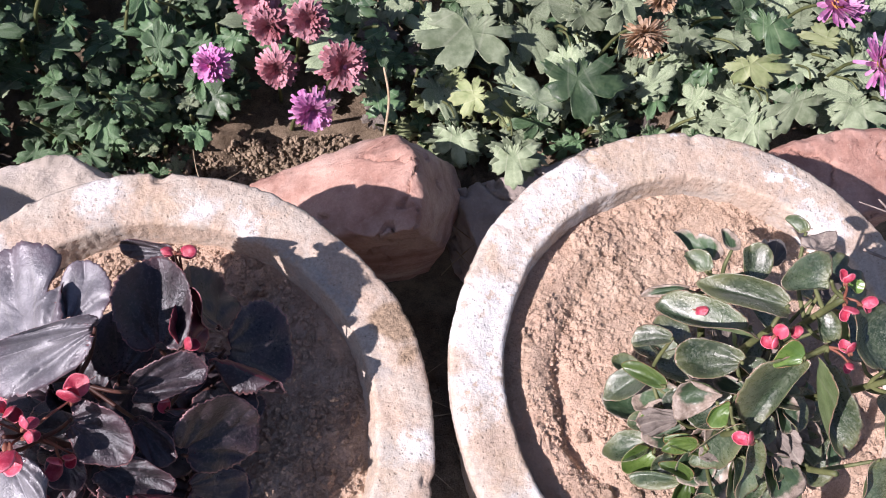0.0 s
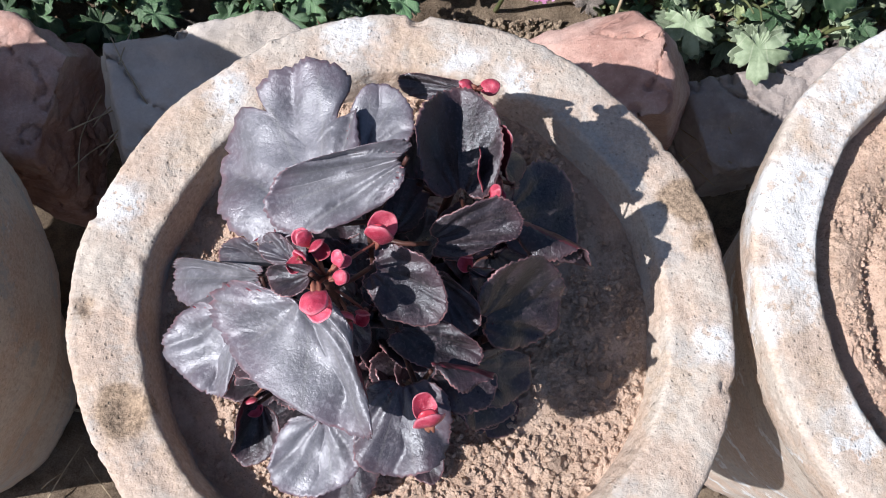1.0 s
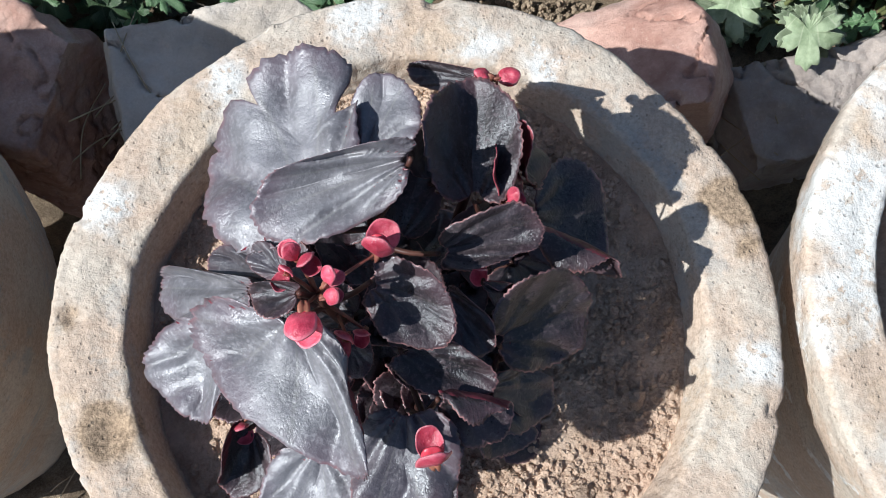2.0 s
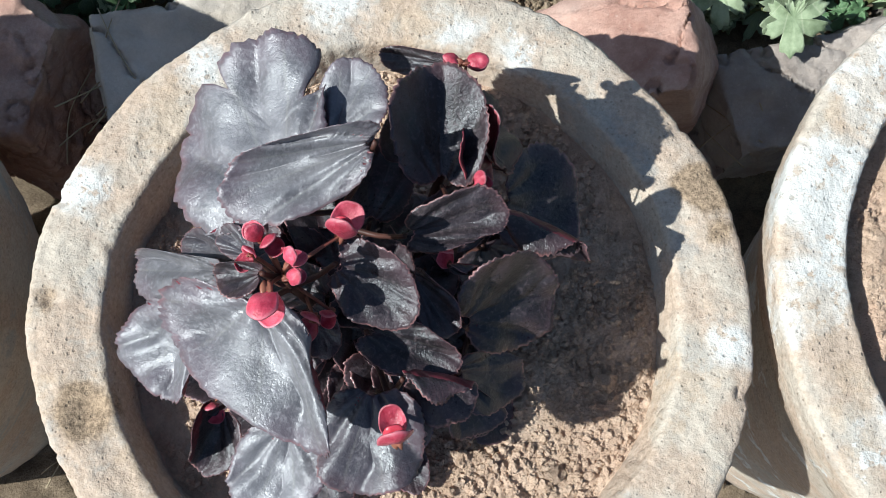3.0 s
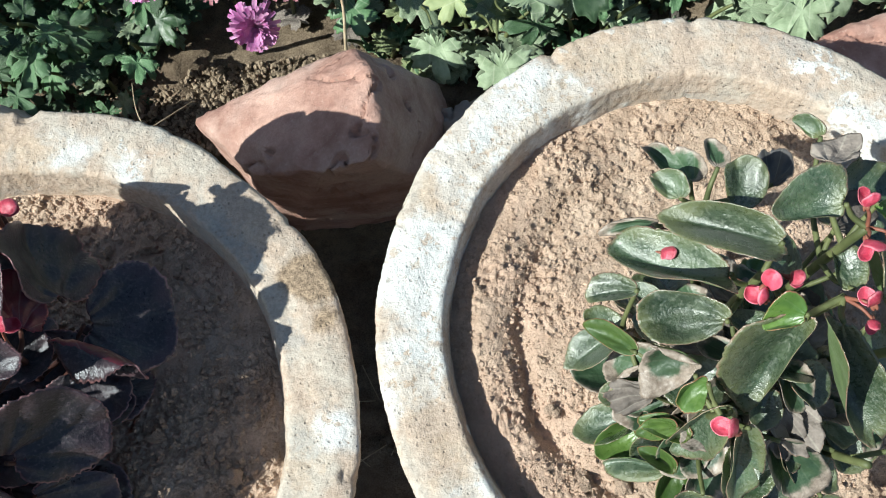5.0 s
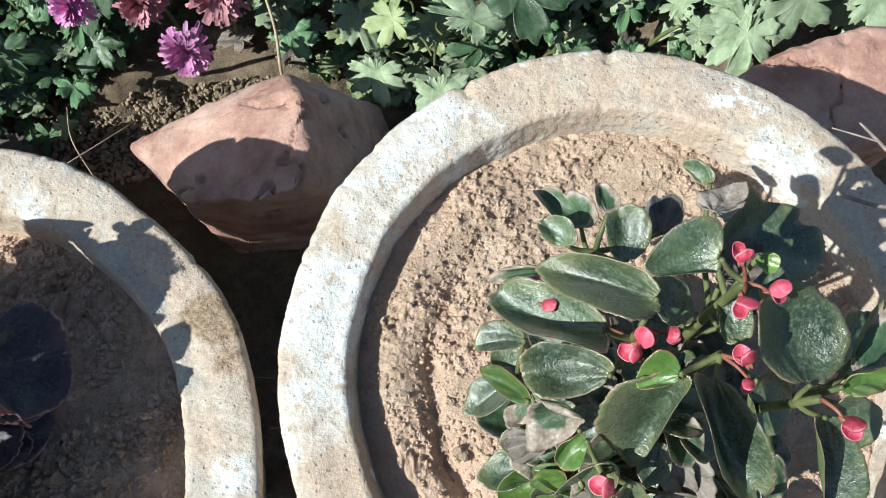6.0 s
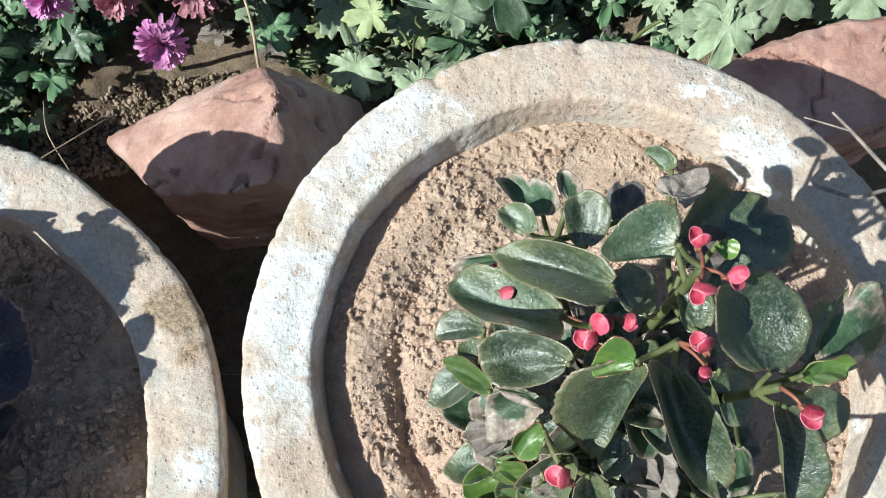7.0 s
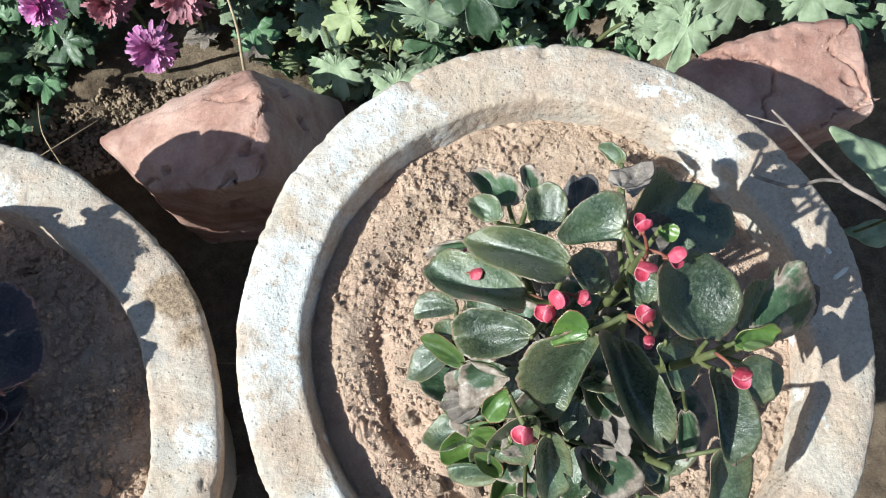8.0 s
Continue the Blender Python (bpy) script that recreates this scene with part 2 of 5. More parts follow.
PETAL_BUD = plain("crimson_bud", (0.45, 0.025, 0.05), (0.66, 0.07, 0.11), 160, 0.4, 0.5, 0.15, 0.2, 0.1)
PETAL_MAUVE = plain("mauve_petal", (0.46, 0.12, 0.36), (0.76, 0.42, 0.64), 60, 0.6, 0.3, 0.2, 0.15, 0.1)
PETAL_ROSE = plain("fading_rose_petal", (0.27, 0.085, 0.10), (0.60, 0.32, 0.37), 60, 0.65, 0.3, 0.2, 0.2, 0.1)
PETAL_BROWN = plain("withered_petal", (0.25, 0.14, 0.07), (0.62, 0.48, 0.36), 120, 0.7, 0.2, 0.3, 0.2)
HEART_GOLD = plain("golden_flower_heart", (0.50, 0.24, 0.06), (0.68, 0.42, 0.14), 300, 0.7, 0.2, 0.5)
STEM_RED = plain("reddish_stem", (0.035, 0.016, 0.014), (0.085, 0.034, 0.026), 60, 0.5, 0.3, 0.2)
STEM_PINK = plain("pinkish_flower_stalk", (0.15, 0.045, 0.035), (0.30, 0.12, 0.075), 90, 0.5, 0.4, 0.2)
STEM_GREEN = plain("green_stem", (0.070, 0.085, 0.032), (0.145, 0.160, 0.066), 60, 0.55, 0.4, 0.3)
STRAW = plain("dry_straw", (0.34, 0.26, 0.16), (0.56, 0.46, 0.32), 60, 0.8, 0.2, 0.3, 0.3)
BARK = plain("grey_bark", (0.20, 0.16, 0.14), (0.38, 0.32, 0.28), 140, 0.8, 0.2, 0.6)
LIME_BIT = plain("white_droppings", (0.66, 0.64, 0.60), (0.82, 0.80, 0.76), 160, 0.9, 0.2, 0.5)


# ---- building helpers ----
def ob_of(name, bm, mats, smooth=True):
    me = bpy.data.meshes.new(name)
    bm.to_mesh(me)
    bm.free()
    for m in mats if isinstance(mats, (list, tuple)) else (mats,):
        me.materials.append(m)
    if smooth:
        me.shade_smooth()
    return new(name, me)


def part(name, bm, material, parent, label=""):
    """One mesh under a thing, its points given in the world."""
    ob = ob_of(name, bm, material)
    ob.parent = parent
    if parent.parent is None:
        ob.matrix_parent_inverse = Matrix.Translation(parent.location).inverted()
    return tagged(ob, label)


def thing(name, place, label, category, group=""):
    ob = new(name)
    ob.empty_display_size = 0.02
    ob.location = place
    return tagged(ob, label, category, group)


def rnd(p, scale, seed=0.0):
    return noise.noise(Vector(p) * scale + Vector((seed, seed * 1.7, -seed)))


def fractal(p, scale, seed=0.0, octaves=5):
    return noise.fractal(Vector(p) * scale + Vector((seed, -seed, seed * 0.5)), 0.9, 2.1, octaves)


def tube(bm, points, r0, r1, sides=7):
    """A tapered tube along a smooth line through the points."""
    pts = [Vector(p) for p in points]
    line = []
    for i in range(len(pts) - 1):
        a, b, c, d = pts[max(i - 1, 0)], pts[i], pts[i + 1], pts[min(i + 2, len(pts) - 1)]
        for s in range(5):
            t = s / 5
            line.append(0.5 * ((2 * b) + (c - a) * t + (2 * a - 5 * b + 4 * c - d) * t * t + (3 * b - a - 3 * c + d) * t ** 3))
    line.append(pts[-1])
    rings = []
    for i, p in enumerate(line):
        d = (line[min(i + 1, len(line) - 1)] - line[max(i - 1, 0)]).normalized()
        u = d.orthogonal().normalized() if not rings else (u - d * u.dot(d)).normalized()
        v = d.cross(u)
        r = r0 + (r1 - r0) * i / (len(line) - 1)
        rings.append([bm.verts.new(p + (u * math.cos(k * math.tau / sides) + v * math.sin(k * math.tau / sides)) * r) for k in range(sides)])
    for a, b in zip(rings, rings[1:]):
        for k in range(sides):
            bm.faces.new((a[k], a[(k + 1) % sides], b[(k + 1) % sides], b[k]))
    bm.faces.new(rings[0][::-1])
    bm.faces.new(rings[-1])


def blade(outline, rings, segs, place, normal, thick=0.0006):
    """A leaf as two skins joined at the rim. outline(th): reach of the rim; place(x, y, r, th): the point of the leaf."""
    bm = bmesh.new()
    edge = bm.verts.layers.float.new("edge")
    uv = bm.loops.layers.uv.new("leaf")
    xy, skins = {}, []
    for side in (0, 1):
        off = -normal * thick * side
        grid = []
        for i in range(rings + 1):
            r = i / rings
            row = []
            for j in range(segs if i else 1):
                th = math.tau * j / segs
                q = outline(th) * r
                x, y = q * math.cos(th), q * math.sin(th)
                v = bm.verts.new(Vector(place(x, y, r, th)) + off)
                v[edge] = r
                xy[v] = (x, y)
                row.append(v)
            grid.append(row)
        skins.append(grid)
        for i in range(rings):
            for j in range(segs):
                k = (j + 1) % segs
                if i == 0:
                    vs = (grid[0][0], grid[1][j], grid[1][k])
                else:
                    vs = (grid[i][j], grid[i + 1][j], grid[i + 1][k], grid[i][k])
                f = bm.faces.new(vs if side == 0 else vs[::-1])
                f.material_index = side
    a, b = skins[0][-1], skins[1][-1]
    for j in range(segs):
        k = (j + 1) % segs
        bm.faces.new((a[k], a[j], b[j], b[k]))
    for f in bm.faces:
        for lo in f.loops:
            lo[uv].uv = xy[lo.vert]
    return bm


# ---- ground ----
LOW = -0.13  # the strip on which the pots stand, below the bed


def ground():
    """One sheet of earth, fine near the pots and wide open beyond."""
    def spread(n, lo, hi):
        near = list(np.linspace(lo, hi, n))
        out = (0.08, 0.25, 0.7, 2.0, 6.0, 18.0, 60.0)
        return [lo - d for d in out[::-1]] + near + [hi + d for d in out]
    xs, ys = spread(300, -0.55, 0.95), spread(230, -0.35, 0.80)
    bm = bmesh.new()
    rows = []
    for y in ys:
        row = []
        for x in xs:
            rise = max(0.0, min(1.0, (y - 0.185) / 0.085))
            z = LOW + rise * (0.022 - LOW)
            if -0.6 < x < 1.0 and -0.4 < y < 0.85:
                z += 0.012 * fractal((x, y, 0), 6.0, 2.0, 3) + 0.005 * fractal((x, y, 0), 45.0, 5.0, 5)
                z += rise * 0.014 * max(0.0, fractal((x, y, 0), 16.0, 9.0, 4))
            row.append(bm.verts.new((x, y, z)))
        rows.append(row)
    for a, b in zip(rows, rows[1:]):
        for i in range(len(xs) - 1):
            bm.faces.new((a[i], a[i + 1], b[i + 1], b[i]))
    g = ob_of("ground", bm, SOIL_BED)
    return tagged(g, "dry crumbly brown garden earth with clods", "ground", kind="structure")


ground()


# ---- pots ----
def pot(place, top, outer, inner, material, seed, label, profile=None, lip=0.045, dents=(), lean=(0.0, 0.0), flats=()):
    """A heavy cement pot: thick flat rim with a worn edge, rim band, tapering wall, hollow inside."""
    x0, y0 = place
    p = thing("cement_pot", (x0, y0, LOW), label, "flower pot", "cement pots in a row")
    if profile is None:
        profile = [(0.56 * outer, LOW), (0.60 * outer, LOW + 0.004), (0.70 * outer, top * 0.18), (0.80 * outer, top * 0.5), (0.875 * outer, top * 0.72), (0.915 * outer, top - lip - 0.008),
                   (0.935 * outer, top - lip), (0.972 * outer, top - lip * 0.86), (0.99 * outer, top - lip * 0.45), (outer, top - 0.006), (outer - 0.0006, top - 0.0014), (outer - 0.0022, top),
                   ((outer * 0.7 + inner * 0.3), top + 0.0012), ((outer + inner) / 2, top + 0.001), ((outer * 0.3 + inner * 0.7), top), (inner + 0.0022, top), (inner + 0.0005, top - 0.0018),
                   (inner - 0.002, top - 0.014), (inner - 0.006, top - 0.04), (inner - 0.016, top - 0.10), (0.0, top - 0.11)]
    fine = []
    for (r0, z0), (r1, z1) in zip(profile, profile[1:]):
        n = max(1, min(14, int(math.hypot(r1 - r0, z1 - z0) / (0.0019 if z0 > top - 0.03 and r0 > 0.05 else 0.007))))
        fine += [(r0 + (r1 - r0) * i / n, z0 + (z1 - z0) * i / n) for i in range(n)]
    fine.append(profile[-1])
    segs = 640

    def ring_of(bm, r, z):
        if r < 0.001:
            return [bm.verts.new((x0, y0, z))] * segs
        ring = []
        for k in range(segs):
            a = math.tau * k / segs
            c, s = math.cos(a), math.sin(a)
            q = (x0 + r * c, y0 + r * s, z)
            rr = r + 0.0022 * rnd((c * 2.6, s * 2.6, seed), 1.0, seed) + 0.0010 * rnd((c * 7, s * 7, seed), 1.0, seed) + (0.0005 if inner + 0.004 < r < outer - 0.004 else 0.0006) * fractal(q, 230.0, seed, 3)
            zz = z
            if r > inner + 0.01:
                for at, much, wide in flats:
                    turn = math.atan2(math.sin(a - at), math.cos(a - at))
                    rr -= much * math.exp(-(turn / wide) ** 2) * min(1.0, (r - inner - 0.01) / 0.02)
            if z > top - 0.02 and r > 0.05:
                zz += 0.0006 * fractal(q, 26.0, seed + 3, 3) + 0.0006 * fractal(q, 170.0, seed + 5, 2)
                # knocked-off bits along the two corners
                chip = 0.8 * max(0.0, rnd((c * 13, s * 13, 0), 1.0, seed + 8) - 0.36) + 0.20 * max(0.0, rnd((c * 46, s * 46, 0), 1.0, seed + 9) - 0.22) * max(0.0, min(1.0, 0.5 + 2.5 * rnd((c * 5, s * 5, 4), 1.0, seed + 10)))
                if r > outer - 0.009:
                    zz -= 0.007 * chip
                    rr -= 0.010 * chip
                elif r < inner + 0.004:
                    zz -= 0.004 * max(0.0, rnd((c * 19, s * 19, 2), 1.0, seed + 11) - 0.3)
                for dx, dy, depth, wide in dents:
                    zz += depth * math.exp(-((q[0] - x0 - dx) ** 2 + (q[1] - y0 - dy) ** 2) / wide ** 2)
            zz += max(0.0, (z - LOW) / (top - LOW)) * r * (lean[0] * c + lean[1] * s)
            ring.append(bm.verts.new((x0 + rr * c, y0 + rr * s, zz)))
        return ring

    cut = next(i for i, (r, z) in enumerate(fine) if z >= top - lip)
    end = next(i for i, (r, z) in enumerate(fine) if i > cut + 3 and r < inner - 0.001)
    for name, rows in (("pot_wall", fine[:cut + 1]), ("rim", fine[cut:end + 1]), ("pot_inside", fine[end:])):
        bm = bmesh.new()
        rings = [ring_of(bm, r, z) for r, z in rows]
        for a, b in zip(rings, rings[1:]):
            for k in range(segs):
                j = (k + 1) % segs
                bm.faces.new((a[k], a[j], b[k]) if b[k] is b[j] else (a[k], a[j], b[j], b[k]))
        if name == "pot_wall":
            bm.faces.new(rings[0][::-1])
        part(name, bm, material, p)
    return p


RIM_A, RIM_B = 0.300, 0.305
POT_B = (0.3651, 0.0046)
pot_a = pot((0, 0), RIM_A, 0.1758, 0.138, CEMENT_SAND, 3.0, "weathered sandy cement pot holding a bronze-leaved begonia",
            dents=((0.131, 0.088, 0.0045, 0.0055), (-0.165, 0.003, -0.004, 0.0045), (-0.145, -0.052, -0.0035, 0.008), (0.157, 0.062, -0.0015, 0.012), (-0.078, 0.158, 0.003, 0.004)),
            flats=((3.75, 0.0060, 0.35), (2.20, 0.0030, 0.18), (0.75, 0.0030, 0.22)))
pot_b = pot(POT_B, RIM_B, 0.1785, 0.142, CEMENT_LIME, 8.0, "weathered cement pot with whitewash remains holding a green begonia", lean=(-0.0075, 0.034))
belly = [(0.10, LOW), (0.11, LOW + 0.004), (0.140, 0.04), (0.168, 0.12), (0.178, 0.18), (0.179, 0.22), (0.174, 0.27), (0.167, 0.33), (0.166, 0.339), (0.165, 0.346), (0.162, 0.349), (0.132, 0.349), (0.130, 0.339), (0.122, 0.29), (0.0, 0.285)]
pot_c = pot((-0.4045, 0.0275), 0.349, 0.166, 0.132, CEMENT_OLD, 13.0, "round-bellied grey cement pot with dark streaks, in shade", belly, 0.012)


def soil_height(x, y, seed):
    """Fine tilth: soft swells, then crumbs of several sizes, thick in some places and worn away in others."""
    q = Vector((x, y, 0.0))
    much = max(0.15, min(1.2, 0.62 + 1.6 * rnd(q, 30.0, seed + 4)))
    z = 0.0030 * fractal(q, 24.0, seed, 3) + 0.0022 * much * fractal(q, 105.0, seed + 2, 4)
    return z + 0.0018 * much * fractal(q, 290.0, seed + 6, 3)


def soil(place, level, radius, seed, shape, label, crumbs, lumps):
    """The earth in a pot: one thing with its surface, its crumbs and its larger lumps."""
    x0, y0 = place
    rings, segs = 230, 760
    verts, faces = [(x0, y0, level + shape(0, 0))], []
    for i in range(1, rings + 1):
        r = radius * i / rings
        for k in range(segs):
            a = math.tau * k / segs
            x, y = r * math.cos(a), r * math.sin(a)
            verts.append((x0 + x, y0 + y, level + shape(x, y) + soil_height(x0 + x, y0 + y, seed)))
    for k in range(segs):
        j = (k + 1) % segs
        faces.append((0, 1 + k, 1 + j))
        for i in range(rings - 1):
            a, b = 1 + i * segs, 1 + (i + 1) * segs
            faces.append((a + k, b + k, b + j, a + j))
    heap = thing("potting_soil", (x0, y0, level), label, "soil", "soil in the pots")

    def piece(name, verts, faces, words, smooth):
        me = bpy.data.meshes.new(name)
        me.from_pydata(verts, [], faces)
        me.materials.append(SOIL_POT)
        if smooth:
            me.shade_smooth()
        ob = new(name, me)
        ob.parent = heap
        ob.matrix_parent_inverse = Matrix.Translation(heap.location).inverted()
        return tagged(ob, words, kind="" if smooth else "stuff")

    piece("soil_surface", verts, faces, "", True)
    rng = random.Random(seed)
    stock = []
    for n in range(7):
        bm = bmesh.new()
        bmesh.ops.create_icosphere(bm, subdivisions=1 if n < 5 else 2, radius=1.0)
        pts = [v.co * (1.0 + 0.55 * rnd(v.co, 1.3, seed + n) + 0.40 * rnd(v.co, 3.1, seed + n + 9)) for v in bm.verts]
        stock.append((pts, [tuple(v.index for v in f.verts) for f in bm.faces]))
        bm.free()
    shapes = []
    for pts, tris in stock:
        me = bpy.data.meshes.new("lump")
        me.from_pydata(pts, [], tris)
        me.materials.append(SOIL_POT)
        shapes.append(me)
    for name, (count, size, lo, hi, a0, a1) in (("loose_soil", crumbs), ("lump", lumps)):
        verts, faces = [], []
        for _ in range(count):
            r, a = math.sqrt(rng.uniform(lo * lo, hi * hi)), rng.uniform(a0, a1)
            x, y = r * math.cos(a), r * math.sin(a)
            if name == "loose_soil" and rnd((x0 + x, y0 + y, 0), 34.0, seed + 12) < rng.uniform(-0.75, 0.10):
                continue
            s = size * (0.28 + rng.random() ** 3.5)
            kind = rng.randrange(5) if s < 0.0016 else rng.randrange(5, 7)
            pts, tris = stock[kind]
            m = Euler([rng.uniform(0, 6.28) for _ in range(3)]).to_matrix()
            k = Vector((1.0, rng.uniform(0.7, 1.0), rng.uniform(0.6, 0.9))) * s
            o = Vector((x0 + x, y0 + y, level + shape(x, y) + soil_height(x0 + x, y0 + y, seed) + s * 0.2))
            if name == "lump":
                ob = new("lump", shapes[kind])
                ob.parent = heap
                ob.matrix_parent_inverse = Matrix.Translation(heap.location).inverted()
                ob.matrix_basis = Matrix.Translation(o) @ m.to_4x4() @ Matrix.Diagonal((*k, 1.0))
                continue
            base = len(verts)
            verts += [o + m @ Vector((p.x * k.x, p.y * k.y, p.z * k.z)) for p in pts]
            faces += [tuple(i + base for i in f) for f in tris]
        if verts:
            piece(name, verts, faces, "loose crumbs of dry soil", False)
    return heap


def shape_a(x, y):
    return 0.006 * math.exp(-(x * x + y * y) / 0.006) - 0.004 * max(0.0, -x / 0.13)


def shape_b(x, y):
    r = math.hypot(x, y)
    left = max(0.0, -x / 0.14)
    wave = rnd((x, y, 0), 38.0, 21.0)
    furrow = math.exp(-((r - 0.100 - 0.006 * rnd((x, y, 0), 20.0, 23.0)) / (0.0046 + 0.002 * wave)) ** 2) * max(0.0, 0.62 + 0.9 * wave) * (0.4 + 0.6 * max(0.0, -x / 0.1 - 0.2 * y / 0.1))
    bank = math.exp(-((r - 0.118) / 0.012) ** 2) * left
    return 0.001 * max(0.0, y / 0.13) - 0.0065 * min(1.0, furrow) + 0.007 * bank + 0.002 * left - 0.0075 * x + 0.034 * y - 0.002 * max(0.0, (r - 0.125) / 0.014) * left


soil((0, 0), 0.275, 0.1375, 4.0, shape_a, "dry crumbly tan soil round the bronze begonia", (15000, 0.0021, 0.02, 0.133, -3.14, 3.14), (46, 0.0052, 0.055, 0.122, -0.9, 1.2))
soil(POT_B, 0.281, 0.1405, 9.0, shape_b, "dry raked tan soil round the green begonia", (14000, 0.0015, 0.02, 0.137, -3.14, 3.14), (26, 0.0052, 0.09, 0.132, 2.3, 4.6))
soil((-0.4045, 0.0275), 0.324, 0.126, 15.0, lambda x, y: 0.0, "dry soil in the bellied pot", (300, 0.0016, 0.02, 0.12, -3.14, 3.14), (0, 0.004, 0.02, 0.1, 0, 1))


def clods(name, label, count, where, size, seed, material):
    """Loose crumbs of earth, pressed a little into what they lie on."""
    rng = random.Random(seed)
    bm = bmesh.new()
    for _ in range(count):
        x, y, z = where(rng)
        s = size * (0.35 + rng.random() ** 2)
        m = Matrix.Translation((x, y, z + s * 0.25)) @ Euler([rng.uniform(0, 6) for _ in range(3)]).to_matrix().to_4x4() @ Matrix.Diagonal((s, s * rng.uniform(0.6, 1), s * rng.uniform(0.5, 0.9), 1))
        made = bmesh.ops.create_icosphere(bm, subdivisions=2 if s > 0.003 else 1, radius=1.0, matrix=m)
        for v in made["verts"]:
            v.co += (v.co - Vector((x, y, z))) * (0.55 * rnd(v.co, 1.1 / s, seed) + 0.25 * rnd(v.co, 2.6 / s, seed + 1))
    return tagged(ob_of(name, bm, material, False), label, "clods", kind="stuff")


clods("earth_clods", "lumps of dry brown earth beside the stones", 2600, lambda g: (g.uniform(-0.03, 0.16), g.uniform(0.250, 0.335), 0.024 + 0.006 * g.random()), 0.0025, 7, SOIL_HEAP)
clods("earth_clods", "small lumps of dry brown earth on the ground", 160, lambda g: (g.uniform(-0.42, 0.75), g.uniform(-0.3, 0.12), LOW + 0.004), 0.006, 8, SOIL_BED)


# ---- stones of the border ----
def roughen(bm, seed, rough, fine=0.0038):
    """Split a coarse block into small faces, then give it relief and cracks."""
    bmesh.ops.triangulate(bm, faces=bm.faces[:])
    for _ in range(7):
        long = [e for e in bm.edges if e.calc_length() > fine]
        if not long or len(bm.verts) > 22000:
            break
        bmesh.ops.subdivide_edges(bm, edges=long, cuts=1)
        bmesh.ops.triangulate(bm, faces=[f for f in bm.faces if len(f.verts) > 3])
    bmesh.ops.smooth_vert(bm, verts=bm.verts, factor=0.5, use_axis_x=True, use_axis_y=True, use_axis_z=True)
    bm.normal_update()
    def relief(q):
        crack = abs(rnd((q.x, q.y, q.z * 1.5), 17.0, seed + 6) + 0.25 * rnd(q, 60.0, seed + 7))
        deep = 0.0065 * max(0.0, 1.0 - crack / 0.035) if rnd(q, 9.0, seed + 9) > -0.05 else 0.0
        return rough * fractal(q, 14.0, seed, 3) + 0.40 * rough * fractal(q, 70.0, seed + 2, 5) - deep

    moved = [(v, v.normal * relief(v.co)) for v in bm.verts]
    for v, d in moved:
        v.co += d


def rock(place, size, turn, seed, material, label, taper=(0.75, 0.8), skew=(0.0, 0.0), rough=0.010, under=(1.0, 1.0), name="border_stone"):
    """A broken block: a tapered box with its corners cut off at random, then split and roughened."""
    rng = random.Random(seed)
    bm = bmesh.new()
    bmesh.ops.create_cube(bm, size=1.0)
    for v in bm.verts:
        if v.co.z > 0:
            v.co.x, v.co.y = v.co.x * taper[0] + skew[0], v.co.y * taper[1] + skew[1]
        else:
            v.co.x, v.co.y = v.co.x * under[0], v.co.y * under[1]
        v.co += Vector([rng.uniform(-0.05, 0.05) for _ in range(3)])
    for _ in range(7):
        d = Vector([rng.uniform(-1, 1) for _ in range(3)]).normalized()
        reach = max(v.co.dot(d) for v in bm.verts)
        cut = bmesh.ops.bisect_plane(bm, geom=bm.verts[:] + bm.edges[:] + bm.faces[:], plane_co=d * reach * rng.uniform(0.84, 0.94), plane_no=d, clear_outer=True)
        bmesh.ops.contextual_create(bm, geom=[e for e in cut["geom_cut"] if isinstance(e, bmesh.types.BMEdge)])
    bmesh.ops.triangulate(bm, faces=bm.faces[:])
    for v in bm.verts:
        v.co = Vector((v.co.x * size[0], v.co.y * size[1], v.co.z * size[2]))
    roughen(bm, seed, rough)
    m = pose(*place, *turn)
    bm.transform(m)
    ob = ob_of(name, bm, material)
    me = ob.data
    base = Vector((place[0], place[1], 0.0))
    me.transform(Matrix.Translation(-base))
    ob.location = base
    return tagged(ob, label, "stone", "stones edging the flower bed")


def block(corners, seed, material, label, rough=0.007, edge=0.006):
    """A broken block given by its corners."""
    bm = bmesh.new()
    for c in corners:
        bm.verts.new(c)
    bmesh.ops.convex_hull(bm, input=bm.verts[:])
    base = Vector((corners[0][0], corners[0][1], 0.0))
    bmesh.ops.bevel(bm, geom=bm.edges[:], offset=edge, segments=1, affect="EDGES")
    roughen(bm, seed, rough)
    ob = ob_of("border_stone", bm, material)
    ob.data.transform(Matrix.Translation(-base))
    ob.location = base
    return tagged(ob, label, "stone", "stones edging the flower bed")


block(((0.056, 0.252, 0.100), (0.094, 0.250, 0.116), (0.131, 0.268, 0.122), (0.163, 0.279, 0.124), (0.188, 0.270, 0.152), (0.200, 0.241, 0.178), (0.204, 0.200, 0.180), (0.194, 0.166, 0.186), (0.160, 0.165, 0.174), (0.100, 0.190, 0.125),
       (0.254, 0.274, 0.072), (0.263, 0.241, 0.066), (0.236, 0.188, 0.070),
       (0.10, 0.215, -0.14), (0.20, 0.215, -0.14), (0.245, 0.225, -0.14), (0.245, 0.262, -0.02), (0.08, 0.262, -0.02)), 21, RED_STONE, "broken red sandstone block, its top dusty and cracked", 0.0035, 0.0022)
